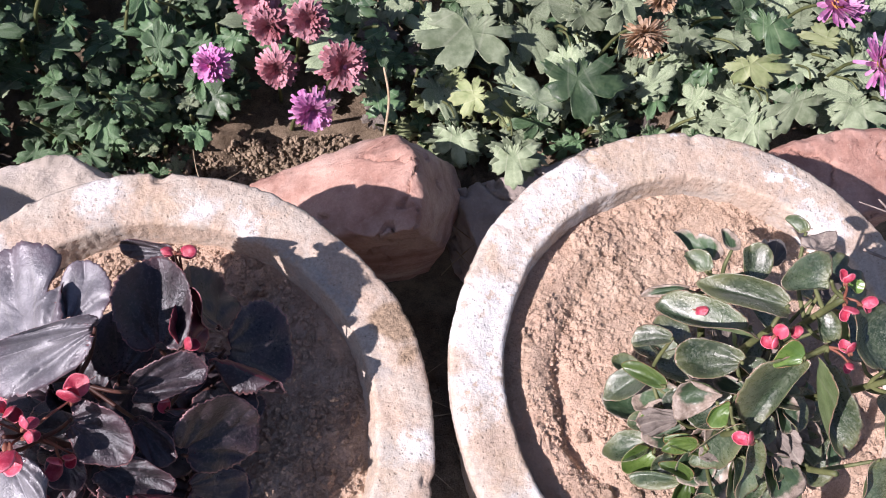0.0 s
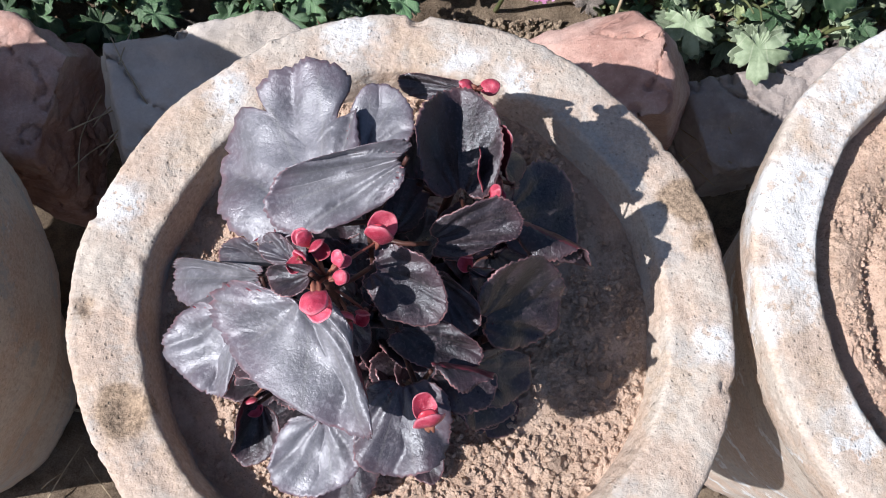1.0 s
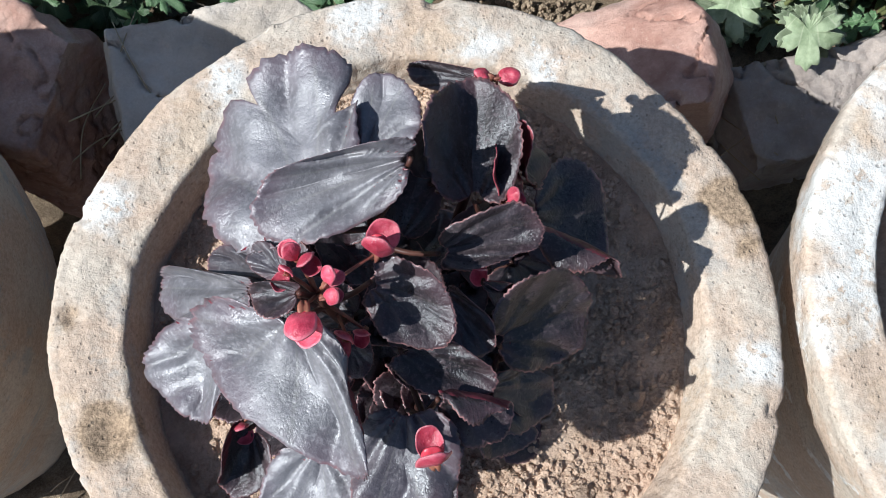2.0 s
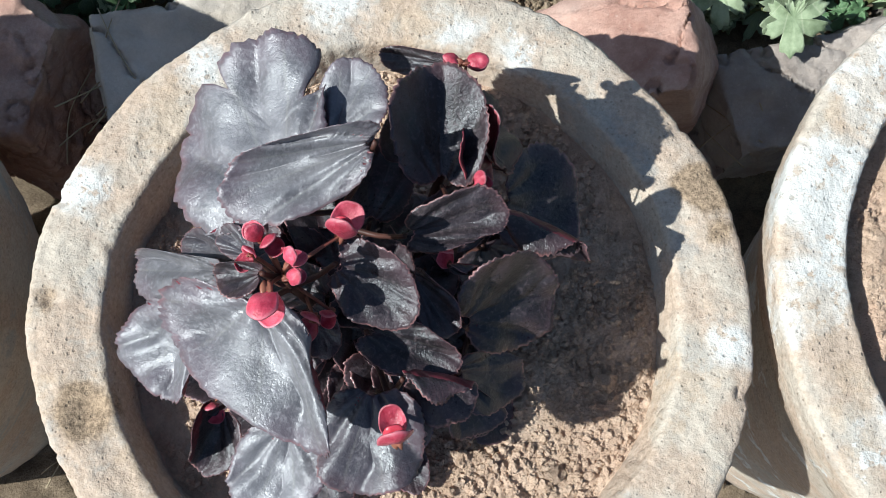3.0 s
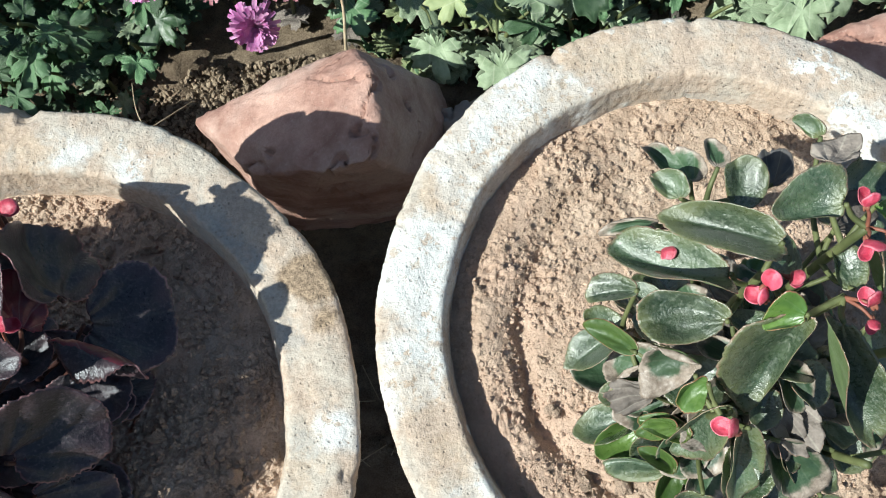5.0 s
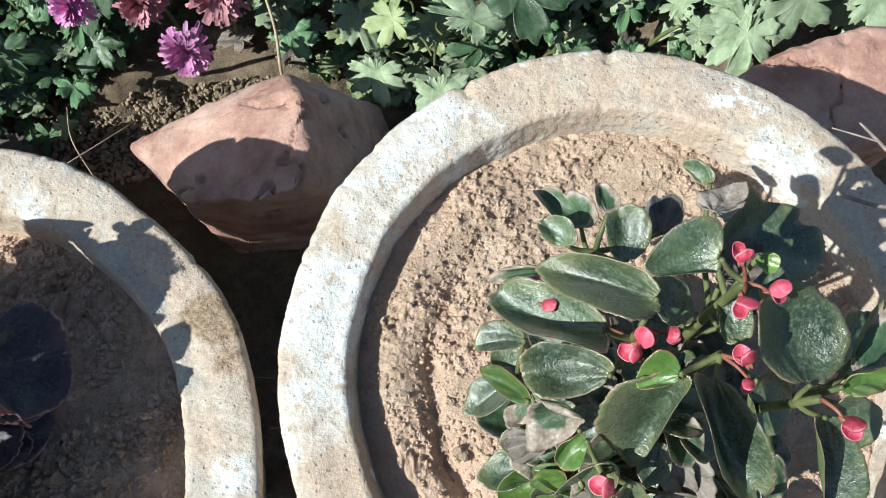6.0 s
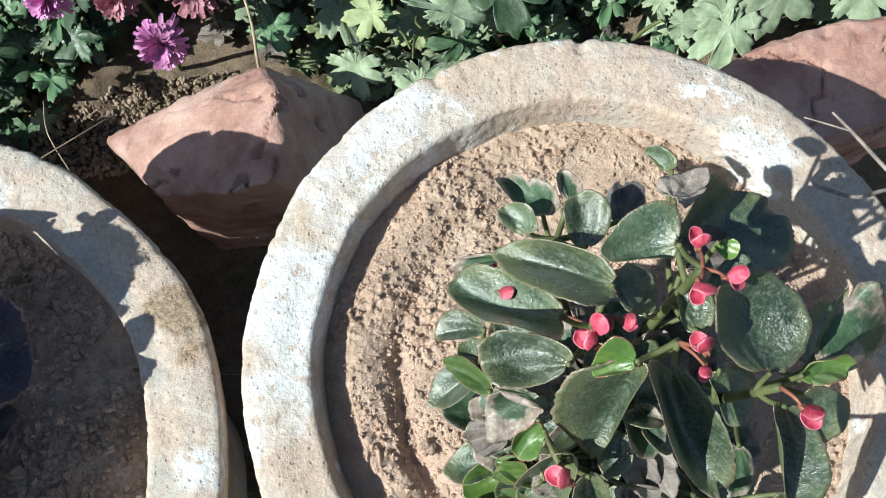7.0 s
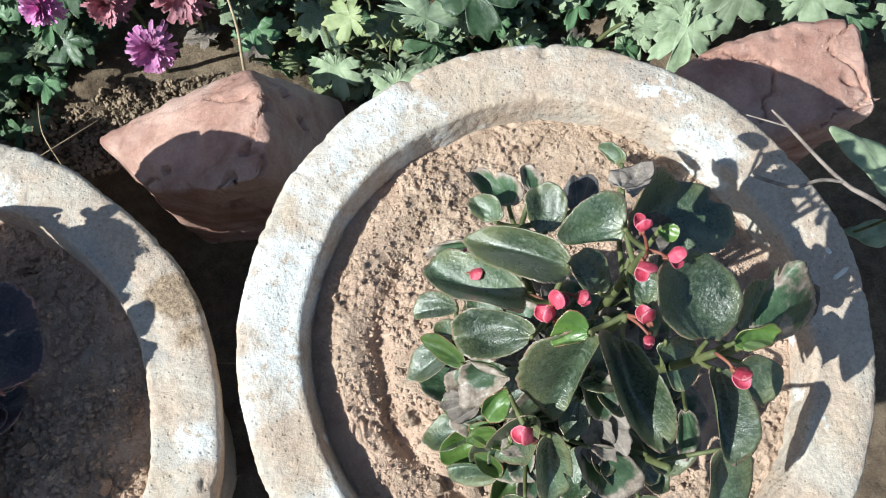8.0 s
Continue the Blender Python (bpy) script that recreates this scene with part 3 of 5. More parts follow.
block(((0.522, 0.230, 0.146), (0.560, 0.246, 0.152), (0.618, 0.254, 0.160), (0.672, 0.250, 0.166), (0.676, 0.170, 0.158), (0.577, 0.160, 0.150), (0.535, 0.190, 0.146), (0.55, 0.20, -0.14), (0.66, 0.190, -0.14), (0.66, 0.24, -0.02), (0.55, 0.235, -0.02)), 34, RED_STONE, "smooth red sandstone slab edging the bed", 0.004)
rock((-0.1370, 0.2120, 0.0669), (0.170, 0.115, 0.180), (4, 0, 15), 45, PALE_STONE, "pale flat stone, its top bleached", (0.95, 0.85), (0.0, 0.0), 0.005)
rock((-0.3412, 0.2289, 0.0489), (0.20, 0.125, 0.155), (8, 6, -12), 52, RED_STONE, "dark reddish stone with cracks, in shade", (0.85, 0.75), (0.0, 0.1), 0.008)
rock((0.3375, 0.2301, 0.0355), (0.17, 0.10, 0.090), (10, -6, 14), 63, GREY_STONE, "low grey stone half under the pot", (0.9, 0.75), (0.0, 0.0), 0.006)


# ---- begonias ----
CROWN_A, CROWN_B = Vector((-0.0061, -0.0030, 0.2725)), Vector((0.3685, -0.0116, 0.2960))
bronze = thing("begonia", CROWN_A, "bronze-leaved begonia with coral red flowers in the sandy pot", "begonia", "begonias in pots")
green = thing("begonia", CROWN_B, "green-leaved begonia with pink-red flowers in the whitewashed pot", "begonia", "begonias in pots")
SKINS = {"": None, "half": (BRONZE_HALF_LIT, BRONZE_UNDER), "dry": (GREEN_DRY, GREEN_UNDER), "dead": (DEAD, DEAD), "deaddark": (DEAD_DARK, DEAD), "young": (GREEN_YOUNG, GREEN_UNDER), "fan": (BRONZE_LIT, BRONZE_UNDER), "curl_left": None, "curl_right": None, "silver": (BRONZE_LIT, BRONZE_UNDER), "over": (BRONZE_UNDER, BRONZE), "broad": None}
leaf_count = [0]


STEM_WAYS = {"bronze": ((-0.034, -0.010, 0.140), (0.004, -0.050, 0.105), (0.036, 0.026, 0.090), (-0.016, 0.022, 0.115), (0.044, -0.022, 0.080), (-0.052, -0.034, 0.085), (0.036, 0.080, 0.098)),
             "green": ((-0.026, 0.016, 0.140), (0.012, 0.026, 0.152), (0.034, -0.018, 0.142), (-0.044, -0.034, 0.112), (0.000, 0.002, 0.145), (-0.030, 0.056, 0.105), (0.020, -0.060, 0.090), (0.062, -0.012, 0.090), (-0.066, 0.010, 0.055))}


def stem_lines(plant):
    """Foot, middle and top of each main stem."""
    crown = CROWN_A if plant is bronze else CROWN_B
    for w in STEM_WAYS["bronze" if plant is bronze else "green"]:
        e = crown + Vector(w)
        yield crown - Vector((0, 0, 0.01)), crown.lerp(e, 0.5) + Vector((w[0] * 0.25, w[1] * 0.25, -0.004)), e


STEM_POINTS = {plant.name: [p for a, m, e in stem_lines(plant) for p in [a.lerp(m, k) for k in (0.6, 0.8, 1.0)] + [m.lerp(e, k) for k in (0.25, 0.5, 0.75, 1.0)]] for plant in (bronze, green)}


def begonia_leaf(plant, base, tip, left, right, look_of=""):
    """A leaf between its foot, tip and two sides, cupped and puckered, on its stalk from the crown."""
    leaf_count[0] += 1
    seed = leaf_count[0] * 3.71
    rng = random.Random(leaf_count[0])
    dark = plant is bronze
    b, t, l, r = Vector(base), Vector(tip), Vector(left), Vector(right)
    a, w, c = t - b, l - r, (b + t) / 2
    d = (l + r) / 2 - c
    n = a.cross(w).normalized()
    if n.z < 0:
        n = -n
    size = (a.length + w.length) / 2
    worn = look_of in ("dead", "deaddark")
    tears = [(0.525, 0.34, 0.055), (-1.27, 0.44, 0.17)] if look_of == "fan" else []
    if look_of in ("dead", "deaddark", "dry") or rng.random() < 0.08:
        tears = tears + [(rng.uniform(-2.4, 2.4), rng.uniform(0.12, 0.35), rng.uniform(0.05, 0.16))]
    waves, phase = rng.choice((3, 4, 5)), rng.uniform(0, 6)
    fold = rng.uniform(0.07, 0.16) if dark else rng.uniform(0.18, 0.30)
    sunny = 1.0 if w.x * -1.0 + w.y * -0.35 > 0 else -1.0
    # leaves that wear the skins with painted-in sheen
    silver = look_of in ("fan", "silver", "half")
    upturn = 0.0 if silver or worn else 0.25 if look_of == "broad" else rng.uniform(0.5, 0.95) if dark else rng.uniform(1.2, 1.9)
    bend = rng.uniform(0.0, 0.35) if dark else rng.uniform(0.05, 0.25) if a.length > 1.5 * w.length else rng.uniform(0.30, 0.55)
    ruffle = (0.040 if dark else 0.022) * (2.6 if worn else 1.0)
    teeth = 0.065 if dark else 0.034
    many = rng.uniform(17, 22)
    pleat = 0.085 if silver else 0.045 if dark else 0.012
    roll = {"curl_left": 1, "curl_right": -1}.get(look_of, 0)
    lean = rng.uniform(-0.10, 0.10)

    def outline(th):
        u = math.atan2(math.sin(th), math.cos(th))
        cs, sn = math.cos(th), math.sin(th)
        q = 1.0 + 0.05 * rnd((cs, sn, 0), 1.5, seed) + 0.025 * rnd((cs, sn, 3), 4.0, seed) + (0.14 * rnd((cs, sn, 5), 3.0, seed) if worn else 0.0)
        saw = (th * many / 2.6 + 1.6 * rnd((cs, sn, 7), 2.0, seed)) % 1.0
        q += teeth * (saw - 0.5) * (0.7 + rnd((cs, sn, 9), 4.0, seed)) + 0.4 * teeth * rnd((cs, sn, 11), 22.0, seed)
        q += lean * sn * max(0.0, -cs) + 1.2 * lean * sn * cs
        if dark:
            q -= 0.22 * math.exp(-((math.pi - abs(u)) / 0.24) ** 2)
            q += 0.06 * math.exp(-((abs(u) - 2.5) / 0.35) ** 2)
        else:
            q -= 0.10 * math.exp(-((math.pi - abs(u)) / 0.22) ** 2)
        p = 2.45 if silver else 2.08
        q /= (abs(cs) ** p + abs(sn) ** p) ** (1 / p)
        q += (0.06 if dark else 0.09) * math.exp(-(u / 0.30) ** 2) - 0.02
        for at, deep, wide in tears:
            q -= deep * math.exp(-((u - at) / wide) ** 4)
        return q

    def place(x, y, rr, th):
        phi = math.atan2(y, x + 1.02)
        h = ruffle * rr * rr * math.sin(waves * th + phase)
        h += pleat * min(1.0, rr * 1.6) * (abs(math.sin(phi * 5.2 + 0.9 * rnd((x, y, 0), 1.5, seed))) ** 0.7 - 0.6)
        h -= fold * (1 - min(1.0, math.sqrt(y * y + 0.012))) * max(0.0, 1 - x * x * 0.8)
        up = y * sunny - bend - 0.08 * rnd((x, 0, 0), 1.5, seed)
        lift = upturn * w.length * 0.25 * (up + math.sqrt(up * up + 0.004)) * max(0.0, 1.0 - 0.6 * x * x)
        sx, sy = x, y
        if roll:
            over = max(0.0, y * roll - 0.25)
            sy -= roll * over * over * 1.7
            h += over * 0.42
        q = c + a * 0.5 * sx + w * 0.5 * sy + d * sy * sy
        crumple = 0.055 * rnd(q, 110.0, seed + 2) + 0.03 * rnd(q, 240.0, seed + 3) if worn else 0.0
        q += n * size * (h + 0.022 * rnd(q, 60.0, seed) + 0.010 * rnd(q, 150.0, seed + 1) + crumple)
        q.z += lift
        return q

    skins = SKINS[look_of] or ((BRONZE, BRONZE_UNDER) if dark else (GREEN, GREEN_UNDER))
    words = {"dry": "leaf with a brown scorched edge", "dead": "withered grey-brown leaf", "deaddark": "shrivelled blackish leaf", "young": "fresh bright green leaf", "fan": "large bronze leaf, torn, its sunlit sheen painted in", "silver": "bronze leaf with raised pleats, its sunlit sheen painted pale grey", "half": "bronze leaf with a weaker grey sheen painted in", "over": "leaf turned over, its crimson underside up", "curl_left": "leaf with its crimson edge rolled up", "curl_right": "leaf with its crimson edge rolled up"}
    ob = part("leaf", blade(outline, 13, 120, place, n), skins, plant, words.get(look_of, ""))
    foot = b + a * 0.04 - n * 0.001
    joints = [p for p in STEM_POINTS[plant.name] if p.z < foot.z - 0.004] or [CROWN_A if dark else CROWN_B]
    start = min(joints, key=lambda p: (p - foot).length)
    bm = bmesh.new()
    mid = start.lerp(foot, 0.55) - Vector((0, 0, 0.18 * (start - foot).length))
    tube(bm, [start, mid, foot], 0.0014, 0.0010)
    part("stalk", bm, STEM_RED if dark else STEM_GREEN, plant)
    return ob


flower_count = [0]


def flower(plant, place, r, tilt=None, way=None, gape=None):
    """A begonia flower: two round cupped petals hinged like a shell, a small ovary at the hinge, on a thin stalk.
    tilt: how far it opens upwards; way: the side to which it opens, in radians; gape: half the angle between its petals."""
    flower_count[0] += 1
    rng = random.Random(flower_count[0] + 50)
    c = Vector(place)
    tilt = rng.uniform(0.2, 0.9) if tilt is None else tilt
    way = rng.uniform(-2.6, -0.5) if way is None else way
    face = Vector((math.cos(way) * math.cos(tilt), math.sin(way) * math.cos(tilt), math.sin(tilt)))
    side = Vector((-math.sin(way), math.cos(way), rng.uniform(-0.25, 0.25)))
    side = (side - face * side.dot(face)).normalized()
    other = face.cross(side)
    if other.z < 0:
        other = -other
    big = r * 1.32
    hinge = c - face * big * 0.85
    stalk = bmesh.new()
    foot = min(STEM_POINTS[plant.name], key=lambda p: (p - hinge).length)
    tube(stalk, [foot, hinge.lerp(foot, 0.45) + Vector((0, 0, 0.002)), hinge], 0.0009, 0.0006, 6)
    stem = part("flower", stalk, STEM_PINK, plant, "coral red half-open flower on a thin stalk")
    gape = gape or rng.uniform(0.50, 0.80)
    shells = [(1.0, gape, 1.0), (0.94, gape, -1.0)] + ([(0.62, gape * 0.4, 1.0)] if r > 0.0048 else [])
    for k, (size, half, up) in enumerate(shells):
        seed = flower_count[0] * 5.3 + k
        ahead = face * math.cos(half) + other * up * math.sin(half)
        out = other * up * math.cos(half) - face * math.sin(half)
        wide = rng.uniform(0.86, 1.0) if r > 0.0062 else rng.uniform(0.66, 0.86)

        def place_at(x, y, rr, th, ahead=ahead, out=out, size=size, seed=seed, wide=wide):
            g = big * size
            dome = 0.29 * (1.0 - (x * x + y * y)) + 0.07 * rr * rr * math.sin(3 * th + seed) + 0.10 * rnd((x, y, 0), 1.3, seed) - 0.10 * rr ** 5 * max(0.0, x)
            return hinge + ahead * g * 0.92 * (1.0 + x) + side * g * y * wide * (1.0 + 0.06 * x) + out * g * dome

        bm = blade(lambda th: 1.0 + 0.04 * math.sin(2 * th + seed) + 0.025 * math.sin(5 * th + seed) - 0.18 * math.exp(-((math.pi - abs(math.atan2(math.sin(th), math.cos(th)))) / 0.4) ** 2), 9, 40, place_at, out, 0.0005)
        part("petal", bm, PETAL_RED if k != 2 else PETAL_BUD, stem)
    ovary = bmesh.new()
    turn = face.to_track_quat("Z", "Y").to_matrix().to_4x4()
    bmesh.ops.create_uvsphere(ovary, u_segments=15, v_segments=8, radius=1.0, matrix=Matrix.Translation(hinge) @ turn @ Matrix.Diagonal((r * 0.34, r * 0.34, r * 0.5, 1)))
    for v in ovary.verts:
        d = v.co - hinge
        a = math.atan2(d.dot(other), d.dot(side))
        v.co = hinge + d * (1.0 + 0.35 * math.cos(3 * a))
    part("ovary", ovary, STEM_PINK, stem)


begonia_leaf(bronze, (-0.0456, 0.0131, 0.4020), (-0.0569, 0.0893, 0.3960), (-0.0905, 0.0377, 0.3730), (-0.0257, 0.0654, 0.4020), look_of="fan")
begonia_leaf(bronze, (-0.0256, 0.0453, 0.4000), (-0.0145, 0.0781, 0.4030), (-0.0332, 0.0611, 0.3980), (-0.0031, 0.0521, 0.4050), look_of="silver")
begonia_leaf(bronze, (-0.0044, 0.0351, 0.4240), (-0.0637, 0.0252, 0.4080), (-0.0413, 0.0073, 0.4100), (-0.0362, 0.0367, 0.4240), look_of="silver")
begonia_leaf(bronze, (0.0192, 0.0283, 0.3860), (0.0188, 0.0800, 0.3950), (-0.0030, 0.0519, 0.4000), (0.0384, 0.0506, 0.3980))
begonia_leaf(bronze, (0.0350, 0.0320, 0.3700), (0.0348, 0.0585, 0.3790), (0.0262, 0.0400, 0.3880), (0.0420, 0.0430, 0.3600), look_of="over")
begonia_leaf(bronze, (0.0241, 0.0919, 0.3700), (-0.0067, 0.1022, 0.3600), (0.0082, 0.1010, 0.3680), (0.0035, 0.0907, 0.3580))
begonia_leaf(bronze, (0.0027, 0.0072, 0.3900), (0.0441, 0.0154, 0.3950), (0.0244, 0.0230, 0.4040), (0.0282, 0.0028, 0.3840))
begonia_leaf(bronze, (0.0096, 0.0183, 0.3600), (0.0415, 0.0285, 0.3520), (0.0248, 0.0401, 0.3600), (0.0272, 0.0092, 0.3520))
begonia_leaf(bronze, (0.0441, 0.0285, 0.3520), (0.0830, 0.0097, 0.3560), (0.0574, 0.0329, 0.3700), (0.0627, 0.0136, 0.3350), look_of="curl_left")
begonia_leaf(bronze, (0.0479, 0.0412, 0.3350), (0.0887, 0.0336, 0.3150), (0.0736, 0.0724, 0.3250), (0.0634, 0.0151, 0.3120))
begonia_leaf(bronze, (0.0500, 0.0460, 0.3580), (0.0360, 0.0850, 0.3670), (0.0385, 0.0600, 0.3840), (0.0565, 0.0745, 0.3330))
begonia_leaf(bronze, (0.0217, 0.0342, 0.3350), (0.0481, 0.0111, 0.3150), (0.0502, 0.0350, 0.3250), (0.0210, 0.0089, 0.3200))
begonia_leaf(bronze, (0.0125, 0.0104, 0.3300), (0.0346, -0.0211, 0.3050), (0.0424, 0.0027, 0.3150), (0.0088, -0.0122, 0.3150))
begonia_leaf(bronze, (0.0023, 0.0555, 0.3350), (0.0227, 0.0822, 0.3400), (-0.0035, 0.0760, 0.3450), (0.0299, 0.0627, 0.3350))
begonia_leaf(bronze, (-0.0096, -0.0018, 0.3450), (0.0115, -0.0258, 0.3350), (0.0139, -0.0033, 0.3450), (-0.0132, -0.0247, 0.3400))
begonia_leaf(bronze, (-0.0230, -0.0061, 0.4060), (0.0091, -0.0257, 0.4050), (-0.0034, -0.0023, 0.4140), (-0.0147, -0.0272, 0.3960))
begonia_leaf(bronze, (0.0054, -0.0053, 0.3850), (0.0254, -0.0271, 0.3800), (0.0205, -0.0140, 0.3880), (0.0100, -0.0262, 0.3760))
begonia_leaf(bronze, (-0.0125, -0.0283, 0.3880), (0.0251, -0.0426, 0.3840), (0.0091, -0.0266, 0.3900), (-0.0037, -0.0443, 0.3780))
begonia_leaf(bronze, (0.0267, -0.0256, 0.3720), (0.0678, -0.0035, 0.3650), (0.0397, -0.0005, 0.3820), (0.0565, -0.0291, 0.3500))
begonia_leaf(bronze, (0.0022, -0.0481, 0.3900), (0.0320, -0.0521, 0.3820), (0.0167, -0.0453, 0.3960), (0.0172, -0.0653, 0.3720), look_of="curl_left")
begonia_leaf(bronze, (0.0264, -0.0401, 0.3450), (0.0589, -0.0419, 0.3180), (0.0461, -0.0282, 0.3300), (0.0384, -0.0573, 0.3220))
begonia_leaf(bronze, (0.0243, -0.0443, 0.3400), (0.0462, -0.0597, 0.3200), (0.0446, -0.0502, 0.3250), (0.0258, -0.0667, 0.3180))
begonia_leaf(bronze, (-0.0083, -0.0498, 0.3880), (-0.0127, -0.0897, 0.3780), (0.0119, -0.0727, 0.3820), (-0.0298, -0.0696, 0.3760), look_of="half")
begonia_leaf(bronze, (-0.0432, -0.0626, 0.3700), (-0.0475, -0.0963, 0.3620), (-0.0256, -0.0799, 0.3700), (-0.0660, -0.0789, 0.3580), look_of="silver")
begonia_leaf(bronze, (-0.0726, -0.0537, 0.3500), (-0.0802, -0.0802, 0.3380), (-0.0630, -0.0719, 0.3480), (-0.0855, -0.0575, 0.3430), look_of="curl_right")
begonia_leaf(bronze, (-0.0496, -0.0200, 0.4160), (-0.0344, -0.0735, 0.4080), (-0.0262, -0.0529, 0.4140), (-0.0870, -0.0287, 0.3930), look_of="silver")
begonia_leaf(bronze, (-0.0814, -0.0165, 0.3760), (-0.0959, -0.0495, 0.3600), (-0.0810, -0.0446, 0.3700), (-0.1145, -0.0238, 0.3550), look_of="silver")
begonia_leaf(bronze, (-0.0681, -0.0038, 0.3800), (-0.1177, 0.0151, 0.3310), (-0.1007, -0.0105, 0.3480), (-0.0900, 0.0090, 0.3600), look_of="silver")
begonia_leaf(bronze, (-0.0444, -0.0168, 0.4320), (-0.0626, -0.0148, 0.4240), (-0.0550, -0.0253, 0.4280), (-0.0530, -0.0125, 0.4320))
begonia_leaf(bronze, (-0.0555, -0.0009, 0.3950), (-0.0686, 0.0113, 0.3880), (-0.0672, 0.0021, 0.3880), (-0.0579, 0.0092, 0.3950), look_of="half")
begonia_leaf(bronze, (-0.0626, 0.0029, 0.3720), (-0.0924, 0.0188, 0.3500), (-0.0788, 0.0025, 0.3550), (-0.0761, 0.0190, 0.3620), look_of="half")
begonia_leaf(bronze, (-0.0118, 0.0284, 0.3350), (-0.0064, 0.0699, 0.3350), (-0.0274, 0.0502, 0.3350), (0.0095, 0.0521, 0.3300))
begonia_leaf(bronze, (-0.0349, -0.0166, 0.3750), (-0.0260, -0.0358, 0.3670), (-0.0225, -0.0229, 0.3720), (-0.0420, -0.0307, 0.3650))
begonia_leaf(bronze, (0.0211, -0.0031, 0.3850), (0.0344, -0.0037, 0.3830), (0.0276, 0.0008, 0.3880), (0.0283, -0.0060, 0.3800), look_of="curl_left")
begonia_leaf(bronze, (-0.0276, 0.0632, 0.3300), (-0.0354, 0.0315, 0.3250), (-0.0488, 0.0509, 0.3250), (-0.0170, 0.0453, 0.3250))
begonia_leaf(bronze, (0.0403, 0.0217, 0.3300), (0.0568, -0.0051, 0.3180), (0.0644, 0.0190, 0.3200), (0.0302, -0.0000, 0.3200))
begonia_leaf(bronze, (0.0028, -0.0286, 0.3350), (-0.0121, -0.0523, 0.3280), (0.0103, -0.0476, 0.3280), (-0.0220, -0.0348, 0.3280))
begonia_leaf(bronze, (0.0494, 0.0314, 0.3250), (0.0731, 0.0188, 0.3100), (0.0730, 0.0344, 0.3150), (0.0479, 0.0155, 0.3120))
flower(bronze, (-0.0484, -0.0013, 0.4300), 0.0037, 0.5, 2.4)
flower(bronze, (-0.0421, -0.0054, 0.4280), 0.0037, 0.6, -1.0)
flower(bronze, (-0.0174, 0.0065, 0.4180), 0.0060, 0.75, 1.2)
flower(bronze, (-0.0427, -0.0283, 0.4310), 0.0057, 0.15, -1.5)
flower(bronze, (-0.0333, -0.0111, 0.4340), 0.0034, 0.3, 0.9)
flower(bronze, (-0.0332, -0.0169, 0.4280), 0.0031, 0.2, 0.2)
flower(bronze, (-0.0504, -0.0108, 0.4300), 0.0034, 0.9, -2.0)
flower(bronze, (-0.0334, -0.0270, 0.3880), 0.0047)
flower(bronze, (-0.0004, -0.0664, 0.4050), 0.0060, 0.7, 1.9)
flower(bronze, (0.0354, 0.0327, 0.3860), 0.0037, 0.4, 0.4)
flower(bronze, (0.0345, 0.0862, 0.3840), 0.0040, 0.05, 0.10, 0.22)
flower(bronze, (0.0240, 0.0868, 0.3850), 0.0030, 0.05, 2.90, 0.22)
flower(bronze, (0.0202, 0.0019, 0.3840), 0.0036)
flower(bronze, (-0.0748, -0.0560, 0.3500), 0.0037)
flower(bronze, (-0.0255, -0.0238, 0.3880), 0.0032)
begonia_leaf(green, (0.3480, 0.0113, 0.4520), (0.3098, 0.0335, 0.4300), (0.3273, 0.0062, 0.4410), (0.3328, 0.0300, 0.4480))
begonia_leaf(green, (0.3307, 0.0047, 0.4400), (0.2913, 0.0269, 0.4120), (0.3101, -0.0016, 0.4360), (0.3109, 0.0300, 0.4240))
begonia_leaf(green, (0.3724, 0.0222, 0.4560), (0.3447, 0.0239, 0.4550), (0.3607, 0.0179, 0.4500), (0.3673, 0.0384, 0.4600))
begonia_leaf(green, (0.3442, 0.0320, 0.4280), (0.3470, 0.0529, 0.4340), (0.3371, 0.0459, 0.4240), (0.3555, 0.0434, 0.4320))
begonia_leaf(green, (0.3259, 0.0459, 0.4080), (0.3215, 0.0598, 0.4090), (0.3148, 0.0554, 0.4000), (0.3294, 0.0536, 0.4120))
begonia_leaf(green, (0.3348, 0.0555, 0.4000), (0.3255, 0.0782, 0.3920), (0.3187, 0.0718, 0.3880), (0.3412, 0.0666, 0.4020), look_of="dry")
begonia_leaf(green, (0.3450, 0.0584, 0.4080), (0.3479, 0.0729, 0.4040), (0.3417, 0.0694, 0.4020), (0.3516, 0.0631, 0.4080), look_of="dry")
begonia_leaf(green, (0.3849, 0.0611, 0.4220), (0.3777, 0.0730, 0.4200), (0.3791, 0.0677, 0.4120), (0.3854, 0.0684, 0.4240))
begonia_leaf(green, (0.3787, 0.0454, 0.4360), (0.3938, 0.0558, 0.4340), (0.3775, 0.0563, 0.4280), (0.3883, 0.0441, 0.4360), look_of="dead")
begonia_leaf(green, (0.3619, 0.0446, 0.4180), (0.3690, 0.0634, 0.4120), (0.3587, 0.0558, 0.4100), (0.3744, 0.0516, 0.4160), look_of="deaddark")
begonia_leaf(green, (0.4009, 0.0301, 0.3850), (0.4360, 0.0614, 0.3750), (0.4012, 0.0589, 0.3850), (0.4491, 0.0337, 0.3650))
begonia_leaf(green, (0.4013, -0.0257, 0.4360), (0.4018, 0.0115, 0.4460), (0.3793, -0.0039, 0.4500), (0.4209, -0.0074, 0.4340), look_of="broad")
# added leaf hidden under the broad one, to keep sun off the right rim
begonia_leaf(green, (0.4143, -0.0134, 0.4000), (0.4135, 0.0198, 0.3960), (0.4008, 0.0097, 0.4000), (0.4358, 0.0018, 0.3900))
